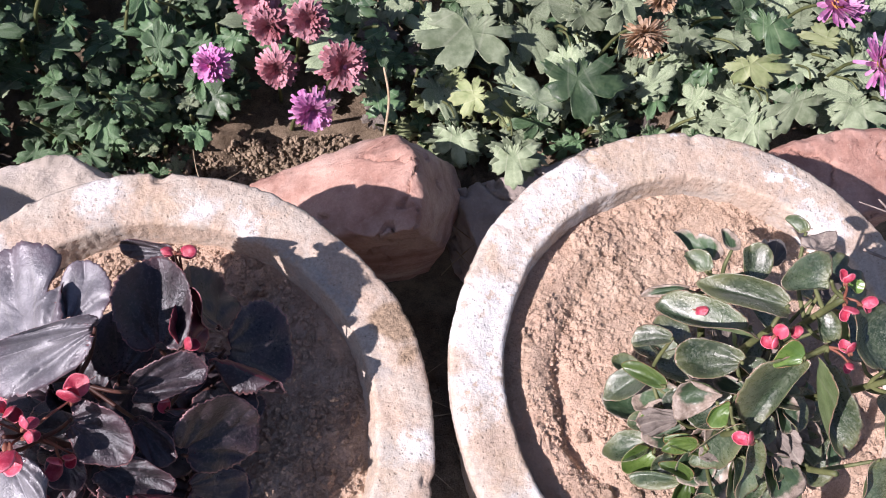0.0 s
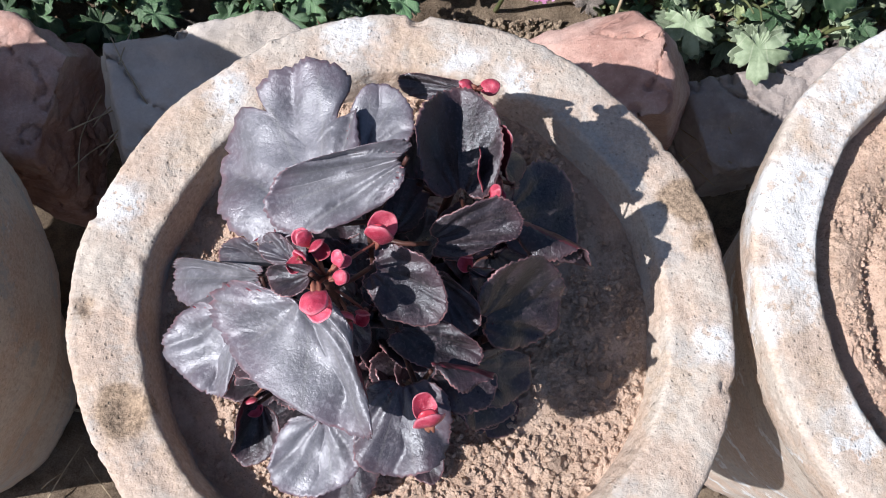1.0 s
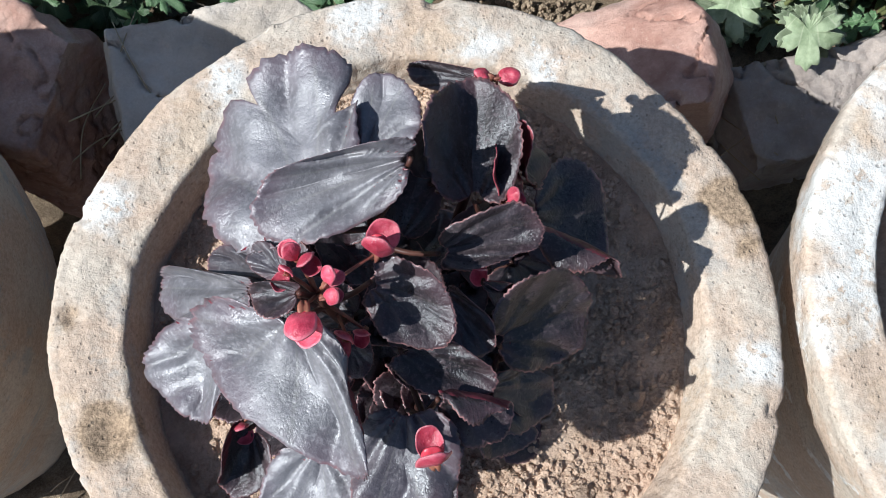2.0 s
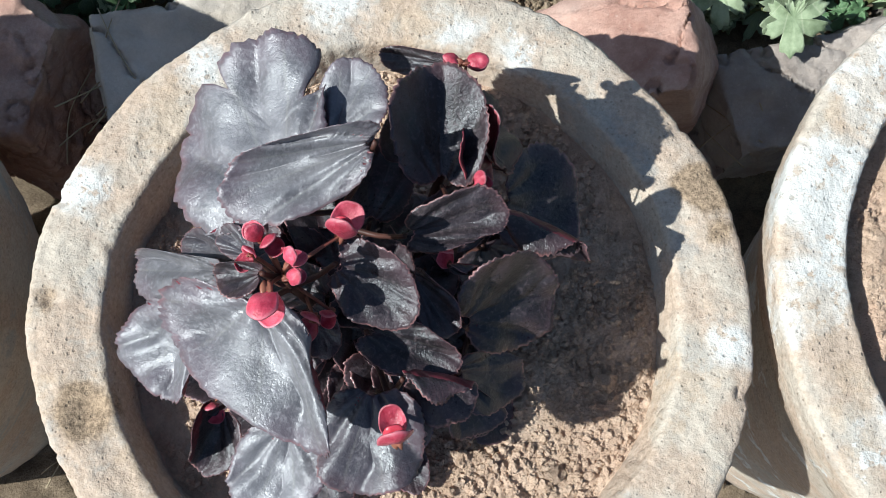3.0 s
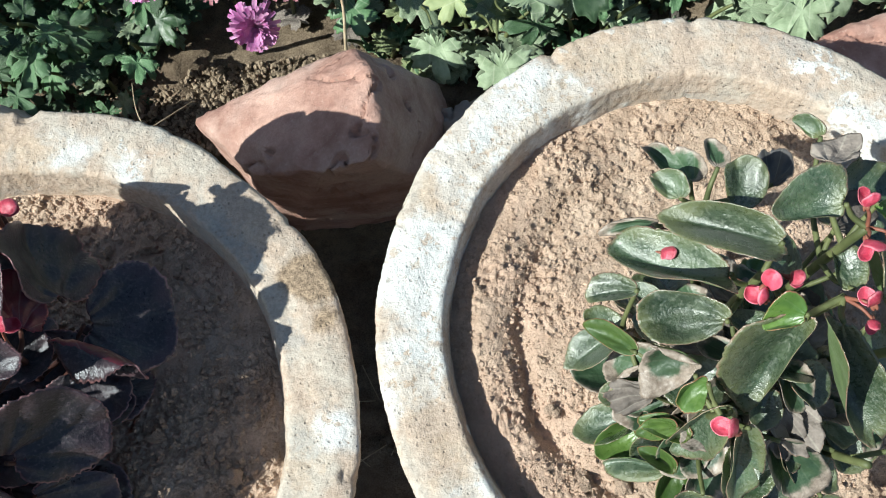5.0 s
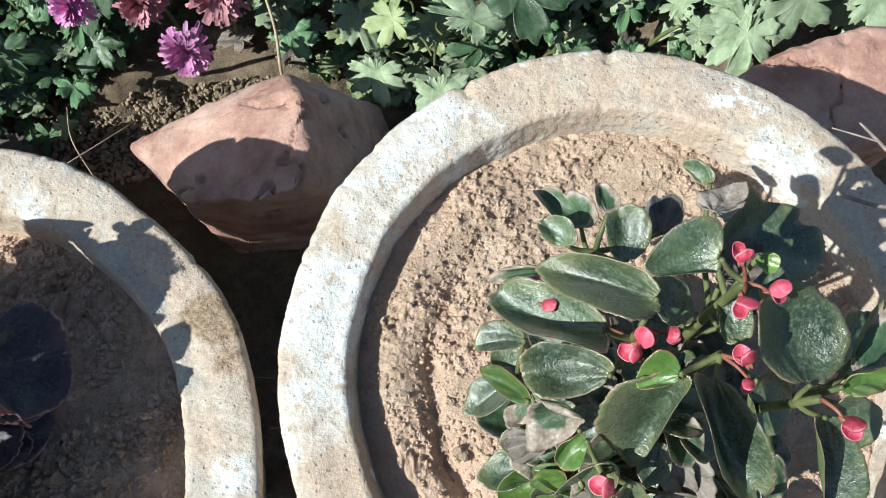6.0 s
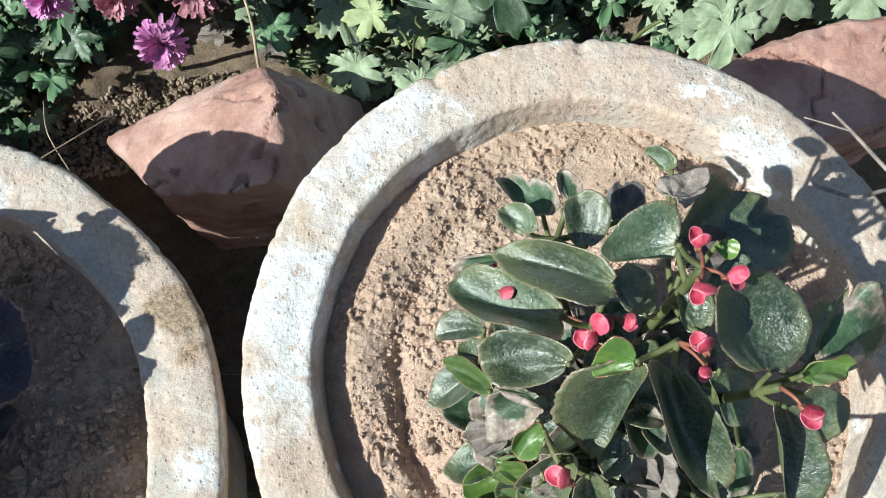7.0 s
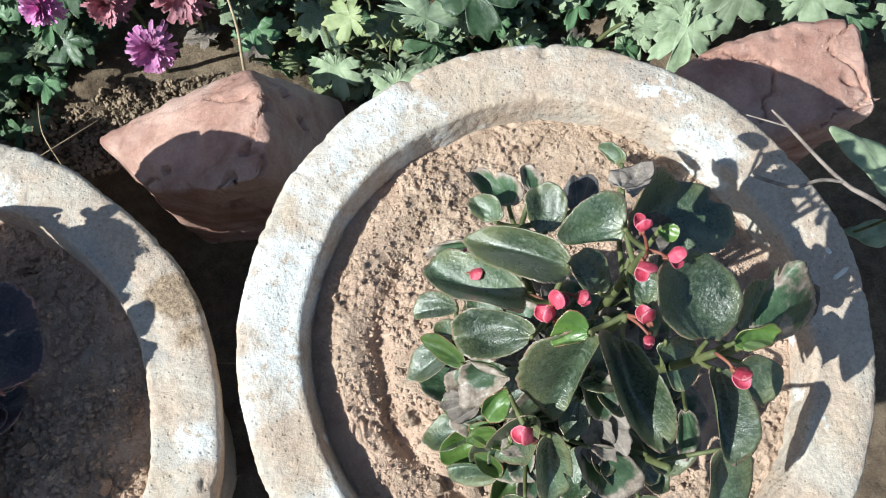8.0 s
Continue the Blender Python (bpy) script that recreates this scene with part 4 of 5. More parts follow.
begonia_leaf(green, (0.3828, 0.0227, 0.4200), (0.4053, 0.0340, 0.4120), (0.3887, 0.0370, 0.4180), (0.4009, 0.0219, 0.4140), look_of="dead")
begonia_leaf(green, (0.4325, -0.0238, 0.4150), (0.4556, 0.0050, 0.4200), (0.4438, 0.0007, 0.3900), (0.4713, -0.0129, 0.3850), look_of="dry")
begonia_leaf(green, (0.4414, -0.0188, 0.3800), (0.4687, 0.0076, 0.3700), (0.4423, 0.0055, 0.3700), (0.4682, -0.0142, 0.3650))
begonia_leaf(green, (0.3810, -0.0049, 0.4250), (0.3814, 0.0151, 0.4250), (0.3757, 0.0062, 0.4180), (0.3900, 0.0051, 0.4250))
begonia_leaf(green, (0.4103, -0.0275, 0.4400), (0.4311, -0.0253, 0.4380), (0.4190, -0.0232, 0.4480), (0.4218, -0.0313, 0.4320), look_of="young")
begonia_leaf(green, (0.3631, -0.0184, 0.4490), (0.3776, -0.0644, 0.4140), (0.3839, -0.0480, 0.4300), (0.3505, -0.0358, 0.4440))
begonia_leaf(green, (0.4025, -0.0357, 0.4400), (0.4097, -0.0747, 0.4100), (0.4206, -0.0570, 0.4220), (0.3974, -0.0518, 0.4260))
begonia_leaf(green, (0.4317, -0.0291, 0.3850), (0.4503, -0.0469, 0.3680), (0.4563, -0.0332, 0.3720), (0.4395, -0.0458, 0.3600))
begonia_leaf(green, (0.3530, -0.0158, 0.4450), (0.3396, -0.0426, 0.3950), (0.3474, -0.0323, 0.4200), (0.3241, -0.0205, 0.4190))
begonia_leaf(green, (0.3337, -0.0101, 0.4150), (0.3016, 0.0036, 0.4060), (0.3058, -0.0135, 0.3980), (0.3203, 0.0049, 0.4120))
begonia_leaf(green, (0.3025, 0.0040, 0.3520), (0.2785, -0.0086, 0.3330), (0.2921, -0.0110, 0.3370), (0.2874, 0.0071, 0.3380))
begonia_leaf(green, (0.3045, 0.0118, 0.3960), (0.2841, 0.0148, 0.3820), (0.2915, 0.0100, 0.3780), (0.2920, 0.0238, 0.3860))
begonia_leaf(green, (0.3196, -0.0282, 0.4020), (0.3020, -0.0158, 0.3980), (0.3007, -0.0320, 0.3710), (0.3125, -0.0206, 0.4010), look_of="dry")
begonia_leaf(green, (0.3105, -0.0309, 0.3650), (0.2926, -0.0263, 0.3450), (0.3001, -0.0354, 0.3400), (0.3002, -0.0202, 0.3550), look_of="dead")
begonia_leaf(green, (0.3282, -0.0443, 0.4120), (0.3150, -0.0565, 0.3600), (0.3260, -0.0613, 0.3750), (0.3102, -0.0482, 0.3850))
begonia_leaf(green, (0.3346, -0.0510, 0.4100), (0.3350, -0.0802, 0.3720), (0.3455, -0.0682, 0.3850), (0.3267, -0.0655, 0.3850))
begonia_leaf(green, (0.3197, -0.0329, 0.4180), (0.3072, -0.0389, 0.4120), (0.3141, -0.0431, 0.4080), (0.3112, -0.0320, 0.4200), look_of="young")
begonia_leaf(green, (0.3516, -0.0158, 0.4460), (0.3363, -0.0153, 0.4420), (0.3417, -0.0191, 0.4400), (0.3431, -0.0066, 0.4520), look_of="young")
begonia_leaf(green, (0.3155, -0.0652, 0.3380), (0.2923, -0.0555, 0.3140), (0.3000, -0.0657, 0.3080), (0.3064, -0.0565, 0.3250))
begonia_leaf(green, (0.3541, -0.0570, 0.3850), (0.3710, -0.0841, 0.3550), (0.3827, -0.0728, 0.3620), (0.3520, -0.0710, 0.3600), look_of="dry")
begonia_leaf(green, (0.4082, -0.0460, 0.3650), (0.4076, -0.0693, 0.3500), (0.4171, -0.0583, 0.3500), (0.4032, -0.0563, 0.3500), look_of="dry")
begonia_leaf(green, (0.4160, -0.0661, 0.3900), (0.4157, -0.1010, 0.3550), (0.4330, -0.0827, 0.3650), (0.4059, -0.0815, 0.3650))
begonia_leaf(green, (0.3953, -0.0160, 0.4000), (0.4040, -0.0384, 0.3850), (0.4162, -0.0207, 0.3800), (0.3941, -0.0284, 0.3800))
begonia_leaf(green, (0.3689, 0.0087, 0.4000), (0.3698, 0.0343, 0.3850), (0.3608, 0.0256, 0.3800), (0.3783, 0.0262, 0.3900))
begonia_leaf(green, (0.3152, -0.0470, 0.3750), (0.3023, -0.0449, 0.3520), (0.3087, -0.0496, 0.3480), (0.3093, -0.0399, 0.3620), look_of="young")
begonia_leaf(green, (0.3155, -0.0643, 0.3550), (0.3067, -0.0512, 0.3320), (0.3078, -0.0600, 0.3380), (0.3138, -0.0531, 0.3480), look_of="young")
begonia_leaf(green, (0.3201, -0.0513, 0.3720), (0.3046, -0.0384, 0.3520), (0.3084, -0.0486, 0.3550), (0.3172, -0.0399, 0.3650), look_of="young")
begonia_leaf(green, (0.3896, 0.0248, 0.4440), (0.3942, 0.0180, 0.4440), (0.3960, 0.0233, 0.4460), (0.3878, 0.0195, 0.4420), look_of="young")
begonia_leaf(green, (0.3703, -0.0291, 0.3700), (0.3613, -0.0430, 0.3600), (0.3736, -0.0422, 0.3620), (0.3606, -0.0320, 0.3600), look_of="dead")
begonia_leaf(green, (0.3609, -0.0106, 0.3650), (0.3737, -0.0391, 0.3580), (0.3796, -0.0208, 0.3600), (0.3528, -0.0307, 0.3580))
begonia_leaf(green, (0.3950, -0.0413, 0.3500), (0.4054, -0.0753, 0.3380), (0.4193, -0.0554, 0.3450), (0.3847, -0.0614, 0.3400))
begonia_leaf(green, (0.3255, -0.0750, 0.3600), (0.3161, -0.0921, 0.3450), (0.3325, -0.0891, 0.3500), (0.3097, -0.0779, 0.3500))
begonia_leaf(green, (0.3808, -0.0829, 0.3500), (0.3856, -0.1051, 0.3350), (0.3981, -0.0934, 0.3400), (0.3695, -0.0946, 0.3400))
begonia_leaf(green, (0.4601, 0.0028, 0.3950), (0.4713, -0.0129, 0.3850), (0.4726, -0.0017, 0.3950), (0.4602, -0.0104, 0.3800), look_of="dead")
begonia_leaf(green, (0.4039, 0.0116, 0.3900), (0.4217, 0.0336, 0.3830), (0.4068, 0.0322, 0.3850), (0.4245, 0.0192, 0.3820))
begonia_leaf(green, (0.3155, 0.0361, 0.4050), (0.2945, 0.0417, 0.3850), (0.3061, 0.0374, 0.3850), (0.3067, 0.0442, 0.3950), look_of="dry")
begonia_leaf(green, (0.3049, -0.0118, 0.3700), (0.2874, 0.0079, 0.3500), (0.2942, -0.0045, 0.3500), (0.2993, 0.0041, 0.3620), look_of="young")
flower(green, (0.3355, -0.0051, 0.4440), 0.0037, 0.5, 2.6)
flower(green, (0.3418, -0.0005, 0.4460), 0.0037, 0.4, 0.6)
flower(green, (0.3529, -0.0007, 0.4420), 0.0030, 0.3, -0.4)
flower(green, (0.3134, 0.0203, 0.4190), 0.0033, 0.4, -0.5)
flower(green, (0.3773, 0.0227, 0.4600), 0.0033, 0.7, 1.5)
flower(green, (0.3911, 0.0090, 0.4520), 0.0037, 0.2, -0.1)
flower(green, (0.3759, 0.0044, 0.4550), 0.0036, 0.2, -1.6)
flower(green, (0.3740, -0.0121, 0.4500), 0.0035, 0.5, 2.0)
flower(green, (0.3741, -0.0224, 0.4460), 0.0026, 0.1, -1.8)
flower(green, (0.4091, -0.0413, 0.4440), 0.0038, 0.4, -1.0)
flower(green, (0.3215, -0.0498, 0.4200), 0.0043, 0.3, 2.6)
flower(green, (0.3110, 0.0332, 0.4080), 0.0022, 0.1, 3.1)

# the under-storey of smaller, lower leaves that fills both plants
for plant, crown, count, reach, lows in ((bronze, CROWN_A, 64, 0.072, (0.293, 0.345)), (green, CROWN_B, 80, 0.066, (0.306, 0.400))):
    rng = random.Random(9 if plant is bronze else 10)
    for k in range(count):
        a = k * 2.399 + rng.uniform(-0.3, 0.3)
        r = reach * math.sqrt((k + 0.5) / count)
        z = lows[1] - (lows[1] - lows[0]) * (r / reach) ** 1.5 + rng.uniform(-0.008, 0.008)
        c = Vector((crown.x + r * math.cos(a) - (0.012 if plant is bronze else 0.010), crown.y + r * math.sin(a) - (0.008 if plant is bronze else 0.014), z))
        half = rng.uniform(0.014, 0.023) if plant is bronze else rng.uniform(0.008, 0.018)
        out = Vector((math.cos(a), math.sin(a), rng.uniform(-0.7, 0.0))).normalized() * half
        side = Vector((-math.sin(a), math.cos(a), rng.uniform(-0.3, 0.3))).normalized() * half * rng.uniform(0.65, 0.9)
        tone = "" if plant is bronze else rng.choice(("", "", "", "", "dry", "young")) if r > 0.05 else rng.choice(("", "", "dry", "dead"))
        begonia_leaf(plant, tuple(c - out), tuple(c + out), tuple(c + side), tuple(c - side), look_of=tone)

# main stems of the begonias
for plant in (bronze, green):
    for a, m, e in stem_lines(plant):
        bm = bmesh.new()
        tube(bm, [a, m, e], 0.0030, 0.0017, 9)
        part("stem", bm, STEM_GREEN if plant is green else STEM_RED, plant)


# ---- the chrysanthemum bed ----
bed = thing("chrysanthemum", (0.30, 0.42, 0.0), "spreading chrysanthemum with dusty lobed leaves and mauve flowers", "chrysanthemum", "chrysanthemums in the bed")


LOBES = ((0.0, 0.50, 1.16), (0.98, 0.50, 1.0), (1.90, 0.44, 0.86), (2.72, 0.45, 0.55))


def lobed(th, deep=0.42, seed=0.0):
    """Reach of the rim of a leaf cut into toothed lobes, the end one longest."""
    u = math.atan2(math.sin(th), math.cos(th))
    u = abs(u + 0.10 * rnd((math.cos(th), math.sin(th), 4), 1.2, seed))
    at, half, reach = min(LOBES, key=lambda k: abs(u - k[0]) / k[1])
    s = min(1.0, abs(u - at) / half)
    if deep < 0.1:
        return 0.92 - 0.06 * u + 0.45 * math.exp(-(u / 0.26) ** 2) + 0.05 * rnd((math.cos(th), math.sin(th), 0), 2.0, seed)
    tooth = abs((s * 1.8) % 1.0 - 0.5) * 2.0
    q = reach * (1.0 - 0.14 * s - deep * s ** 4.0) + 0.20 * (tooth - 0.5) * (1.0 - s) ** 0.6
    return q * (1.0 + 0.10 * rnd((math.cos(th), math.sin(th), 0), 2.5, seed))


mum_count = [0]


def mum_leaf(plant, base, tip, left, right, look_of=""):
    mum_count[0] += 1
    seed = mum_count[0] * 2.13
    rng = random.Random(mum_count[0] + 200)
    b, t, l, r = Vector(base), Vector(tip), Vector(left), Vector(right)
    a, w, c = t - b, (l - r) * 1.16, (b + t) / 2
    d = (l + r) / 2 - c
    n = a.cross(w).normalized()
    if n.z < 0:
        n = -n
    size = (a.length + w.length) / 2
    phase = rng.uniform(0, 6)

    def place(x, y, rr, th):
        h = 0.035 * rr * rr * math.sin(5 * th + phase) - 0.04 * (1 - min(1.0, abs(y) * 2)) * (1 - rr * rr) + 0.03 * rnd((x, y, 0), 2.2, seed)
        return c + a * 0.5 * x + w * 0.5 * y + d * y * y + n * size * h

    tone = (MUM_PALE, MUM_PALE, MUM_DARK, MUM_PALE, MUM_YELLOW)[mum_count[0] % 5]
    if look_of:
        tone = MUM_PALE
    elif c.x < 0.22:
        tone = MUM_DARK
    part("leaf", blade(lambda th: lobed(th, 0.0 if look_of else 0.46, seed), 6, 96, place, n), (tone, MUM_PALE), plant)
    bm = bmesh.new()
    foot = b + Vector((rng.uniform(-0.01, 0.01), 0.03, 0))
    foot.z = max(0.03, b.z - 0.03) if not look_of else 0.0
    tube(bm, [foot, b.lerp(foot, 0.4) + Vector((0, 0, 0.004)), b + a * 0.08], 0.0014, 0.0009, 6)
    part("stalk", bm, STEM_GREEN, plant)


mum_leaf(bed, (0.3006, 0.4243, 0.1345), (0.2557, 0.3595, 0.1183), (0.3165, 0.3766, 0.1252), (0.2269, 0.4031, 0.1221))
mum_leaf(bed, (0.3722, 0.3749, 0.1322), (0.3854, 0.3031, 0.1077), (0.4252, 0.3540, 0.1239), (0.3455, 0.3527, 0.1162))
mum_leaf(bed, (0.2999, 0.2768, 0.1357), (0.3023, 0.2346, 0.1055), (0.3291, 0.2627, 0.1215), (0.2843, 0.2644, 0.1149))
mum_leaf(bed, (0.2933, 0.3261, 0.1249), (0.2517, 0.3247, 0.1133), (0.2756, 0.3069, 0.1092), (0.2736, 0.3437, 0.1190))
mum_leaf(bed, (0.3052, 0.3004, 0.1255), (0.3656, 0.3377, 0.1068), (0.3026, 0.3407, 0.1149), (0.3455, 0.3060, 0.1064))
mum_leaf(bed, (0.2526, 0.3089, 0.1135), (0.2570, 0.2716, 0.0834), (0.2768, 0.2897, 0.0941), (0.2330, 0.2955, 0.0926))
mum_leaf(bed, (-0.0085, 0.4264, 0.1244), (-0.0142, 0.3742, 0.0940), (0.0067, 0.3982, 0.1047), (-0.0421, 0.4189, 0.1030))
mum_leaf(bed, (-0.1312, 0.4122, 0.1205), (-0.1248, 0.3848, 0.0903), (-0.1110, 0.3999, 0.1009), (-0.1538, 0.4106, 0.0994))
mum_leaf(bed, (0.5448, 0.3614, 0.1328), (0.5769, 0.3294, 0.1138), (0.6037, 0.3485, 0.1247), (0.5411, 0.3432, 0.1125))
mum_leaf(bed, (0.6174, 0.3250, 0.1355), (0.5829, 0.2797, 0.1042), (0.6346, 0.2989, 0.1159), (0.5738, 0.3096, 0.1138))
mum_leaf(bed, (0.5788, 0.3116, 0.1140), (0.5362, 0.2793, 0.0925), (0.5760, 0.2746, 0.0989), (0.5502, 0.3211, 0.0977))
mum_leaf(bed, (0.5745, 0.4055, 0.1538), (0.5888, 0.3554, 0.1241), (0.6156, 0.3824, 0.1350), (0.5669, 0.3981, 0.1333))
mum_leaf(bed, (0.6694, 0.3151, 0.1271), (0.6656, 0.2760, 0.1069), (0.7114, 0.2871, 0.1134), (0.6458, 0.2937, 0.1061))
mum_leaf(bed, (0.6694, 0.3569, 0.1370), (0.6238, 0.3783, 0.1251), (0.6487, 0.3635, 0.1260), (0.6526, 0.3845, 0.1362))
mum_leaf(bed, (0.1638, 0.4340, 0.1401), (0.1631, 0.4088, 0.1199), (0.1879, 0.4170, 0.1309), (0.1462, 0.4296, 0.1192))
mum_leaf(bed, (0.4891, 0.4009, 0.1307), (0.5083, 0.3688, 0.1112), (0.5231, 0.3819, 0.1218), (0.4844, 0.3865, 0.1103))
mum_leaf(bed, (0.5292, 0.3639, 0.1119), (0.5195, 0.3426, 0.0914), (0.5354, 0.3487, 0.0970), (0.5125, 0.3606, 0.0961))
mum_leaf(bed, (0.3803, 0.4186, 0.1372), (0.4125, 0.3965, 0.1180), (0.4194, 0.4175, 0.1283), (0.3734, 0.3986, 0.1269))
mum_leaf(bed, (0.0594, 0.4125, 0.1165), (0.0386, 0.3875, 0.1059), (0.0625, 0.3925, 0.1066), (0.0337, 0.4102, 0.1055))
mum_leaf(bed, (0.5657, 0.3098, 0.1237), (0.5461, 0.2546, 0.0930), (0.5799, 0.2777, 0.1041), (0.5270, 0.2795, 0.1024))
mum_leaf(bed, (0.2044, 0.4174, 0.1009), (0.1746, 0.3983, 0.0899), (0.2025, 0.3974, 0.0908), (0.1827, 0.4250, 0.0899))
mum_leaf(bed, (0.1814, 0.3587, 0.0904), (0.1965, 0.3248, 0.0759), (0.2094, 0.3467, 0.0812), (0.1696, 0.3385, 0.0749))
mum_leaf(bed, (0.0397, 0.3714, 0.0958), (0.0150, 0.3342, 0.0750), (0.0478, 0.3424, 0.0811), (0.0060, 0.3630, 0.0795))
mum_leaf(bed, (-0.0196, 0.3337, 0.0535), (-0.0454, 0.3932, 0.0623), (-0.0524, 0.3544, 0.0522), (-0.0035, 0.3654, 0.0537))
mum_leaf(bed, (0.2982, 0.2904, 0.1253), (0.3166, 0.2501, 0.0906), (0.3374, 0.2693, 0.1064), (0.2825, 0.2672, 0.1046))
mum_leaf(bed, (0.6484, 0.0731, 0.2150), (0.5926, 0.1214, 0.2380), (0.6178, 0.0841, 0.2250), (0.6341, 0.1129, 0.2250), look_of="plain")
mum_leaf(bed, (0.6865, 0.0833, 0.1193), (0.6499, 0.0889, 0.1079), (0.6687, 0.0711, 0.1087), (0.6738, 0.0949, 0.1087), look_of="plain")


def stock_leaf(kind, seed, deep=0.38):
    """A lobed leaf of unit length for the crowd of smaller leaves."""
    def place(x, y, rr, th):
        h = 0.05 * rr * rr * math.sin(5 * th + seed) - 0.05 * (1 - min(1.0, abs(y) * 2)) * (1 - rr * rr) - 0.10 * max(0.0, x) ** 2 + 0.04 * rnd((x, y, 0), 2.0, seed)
        return Vector((0.5 + 0.5 * x, 0.36 * y, h))
    bm = blade(lambda th: lobed(th, deep, seed), 5, 80, place, Vector((0, 0, 1)), 0.008)
    me = bpy.data.meshes.new("lobed_leaf")
    bm.to_mesh(me)
    bm.free()
    me.materials.append(kind)
    me.materials.append(MUM_PALE)
    me.shade_smooth()
    return me


STOCK = {"pale": [stock_leaf(MUM_PALE, s) for s in (1.0, 2.2, 3.7)], "dark": [stock_leaf(MUM_DARK, s, d) for s, d in ((4.1, 0.46), (5.3, 0.62), (6.9, 0.70))], "yellow": [stock_leaf(MUM_YELLOW, 7.7)]}


def mum_plant(place, height, reach, count, tones, size, seed, plant=None):
    """A bushy plant: leaning stems with lobed leaves set all round them."""
    rng = random.Random(seed)
    x0, y0 = place
    if plant is None:
        plant = thing("chrysanthemum", (x0, y0, 0.02), "leafy chrysanthemum with " + ("deep green" if tones.count("dark") > 1 else "dusty green") + " lobed leaves in the bed", "chrysanthemum", "chrysanthemums in the bed")
    stems = []
    for k in range(5):
        a = k * 1.257 + rng.uniform(-0.4, 0.4)
        e = Vector((x0 + reach * 0.75 * math.cos(a), y0 + reach * 0.75 * math.sin(a), 0.02 + height * rng.uniform(0.7, 1.0)))
        s = Vector((x0 + 0.012 * math.cos(a), y0 + 0.012 * math.sin(a), 0.0))
        m = s.lerp(e, 0.5) + Vector((0, 0, height * 0.2))
        bm = bmesh.new()
        tube(bm, [s, m, e], 0.0028, 0.0013, 6)
        part("stem", bm, STEM_GREEN, plant)
        stems.append((s, m, e))
    for i in range(count):
        s, m, e = stems[i % 5]
        t = rng.uniform(0.25, 1.0)
        p = (s * (1 - t) + m * t) * (1 - t) + (m * (1 - t) + e * t) * t
        a = rng.uniform(0, math.tau)
        me = rng.choice(STOCK[rng.choice(tones)])
        ln = size * rng.uniform(0.6, 1.15)
        ob = new("leaf", me)
        ob.parent = plant
        ob.matrix_parent_inverse = Matrix.Translation(plant.location).inverted()
        tilt = rng.uniform(-25, 50)
        ob.matrix_basis = Matrix.Translation(p) @ pose(0, 0, 0, rng.uniform(-30, 30), tilt, math.degrees(a)) @ Matrix.Diagonal((ln, ln, ln, 1))
    return plant


PLANTS = ((-0.22, 0.345, 0.10, 0.06, 40, "ddp", 0.045), (-0.10, 0.340, 0.08, 0.05, 44, "ddd", 0.038), (-0.035, 0.335, 0.07, 0.045, 40, "ddp", 0.034), (-0.33, 0.35, 0.13, 0.07, 36, "pdd", 0.055), (0.40, 0.335, 0.07, 0.05, 30, "pdd", 0.045), (0.48, 0.325, 0.06, 0.05, 30, "ppd", 0.042),
          (-0.40, 0.40, 0.20, 0.09, 44, "pdd", 0.065), (-0.27, 0.41, 0.20, 0.09, 46, "pdd", 0.062), (-0.16, 0.42, 0.17, 0.08, 46, "ddd", 0.055), (-0.07, 0.385, 0.12, 0.07, 50, "ddd", 0.045), (0.0, 0.365, 0.09, 0.05, 46, "ddp", 0.036),
          (0.03, 0.46, 0.14, 0.08, 46, "ddp", 0.055), (0.15, 0.45, 0.11, 0.08, 36, "ppd", 0.062), (0.215, 0.345, 0.06, 0.05, 34, "dyp", 0.038), (0.27, 0.42, 0.10, 0.08, 38, "ppd", 0.062),
          (0.30, 0.325, 0.08, 0.05, 20, "ppy", 0.046), (0.38, 0.46, 0.12, 0.09, 46, "ppp", 0.066), (0.44, 0.38, 0.08, 0.07, 44, "dpp", 0.050), (0.52, 0.45, 0.13, 0.08, 46, "ppd", 0.066),
          (0.56, 0.36, 0.07, 0.06, 40, "ppd", 0.052), (0.64, 0.42, 0.11, 0.09, 50, "ppp", 0.066), (0.74, 0.36, 0.10, 0.08, 44, "ppd", 0.062), (0.80, 0.46, 0.12, 0.09, 44, "ppd", 0.066),
          (-0.10, 0.54, 0.14, 0.10, 40, "pdd", 0.065), (0.12, 0.56, 0.14, 0.10, 40, "ppd", 0.065), (0.33, 0.57, 0.14, 0.10, 40, "ppd", 0.065), (0.55, 0.57, 0.14, 0.10, 40, "ppd", 0.065), (0.76, 0.58, 0.14, 0.10, 40, "ppd", 0.065))
TONES = {"p": "pale", "d": "dark", "y": "yellow"}
for i, (x, y, hgt, reach, count, tones, size) in enumerate(PLANTS):
    mum_plant((x, y), hgt, reach, int(count * 0.8), [TONES[q] for q in tones], size * 1.12, 300 + i)


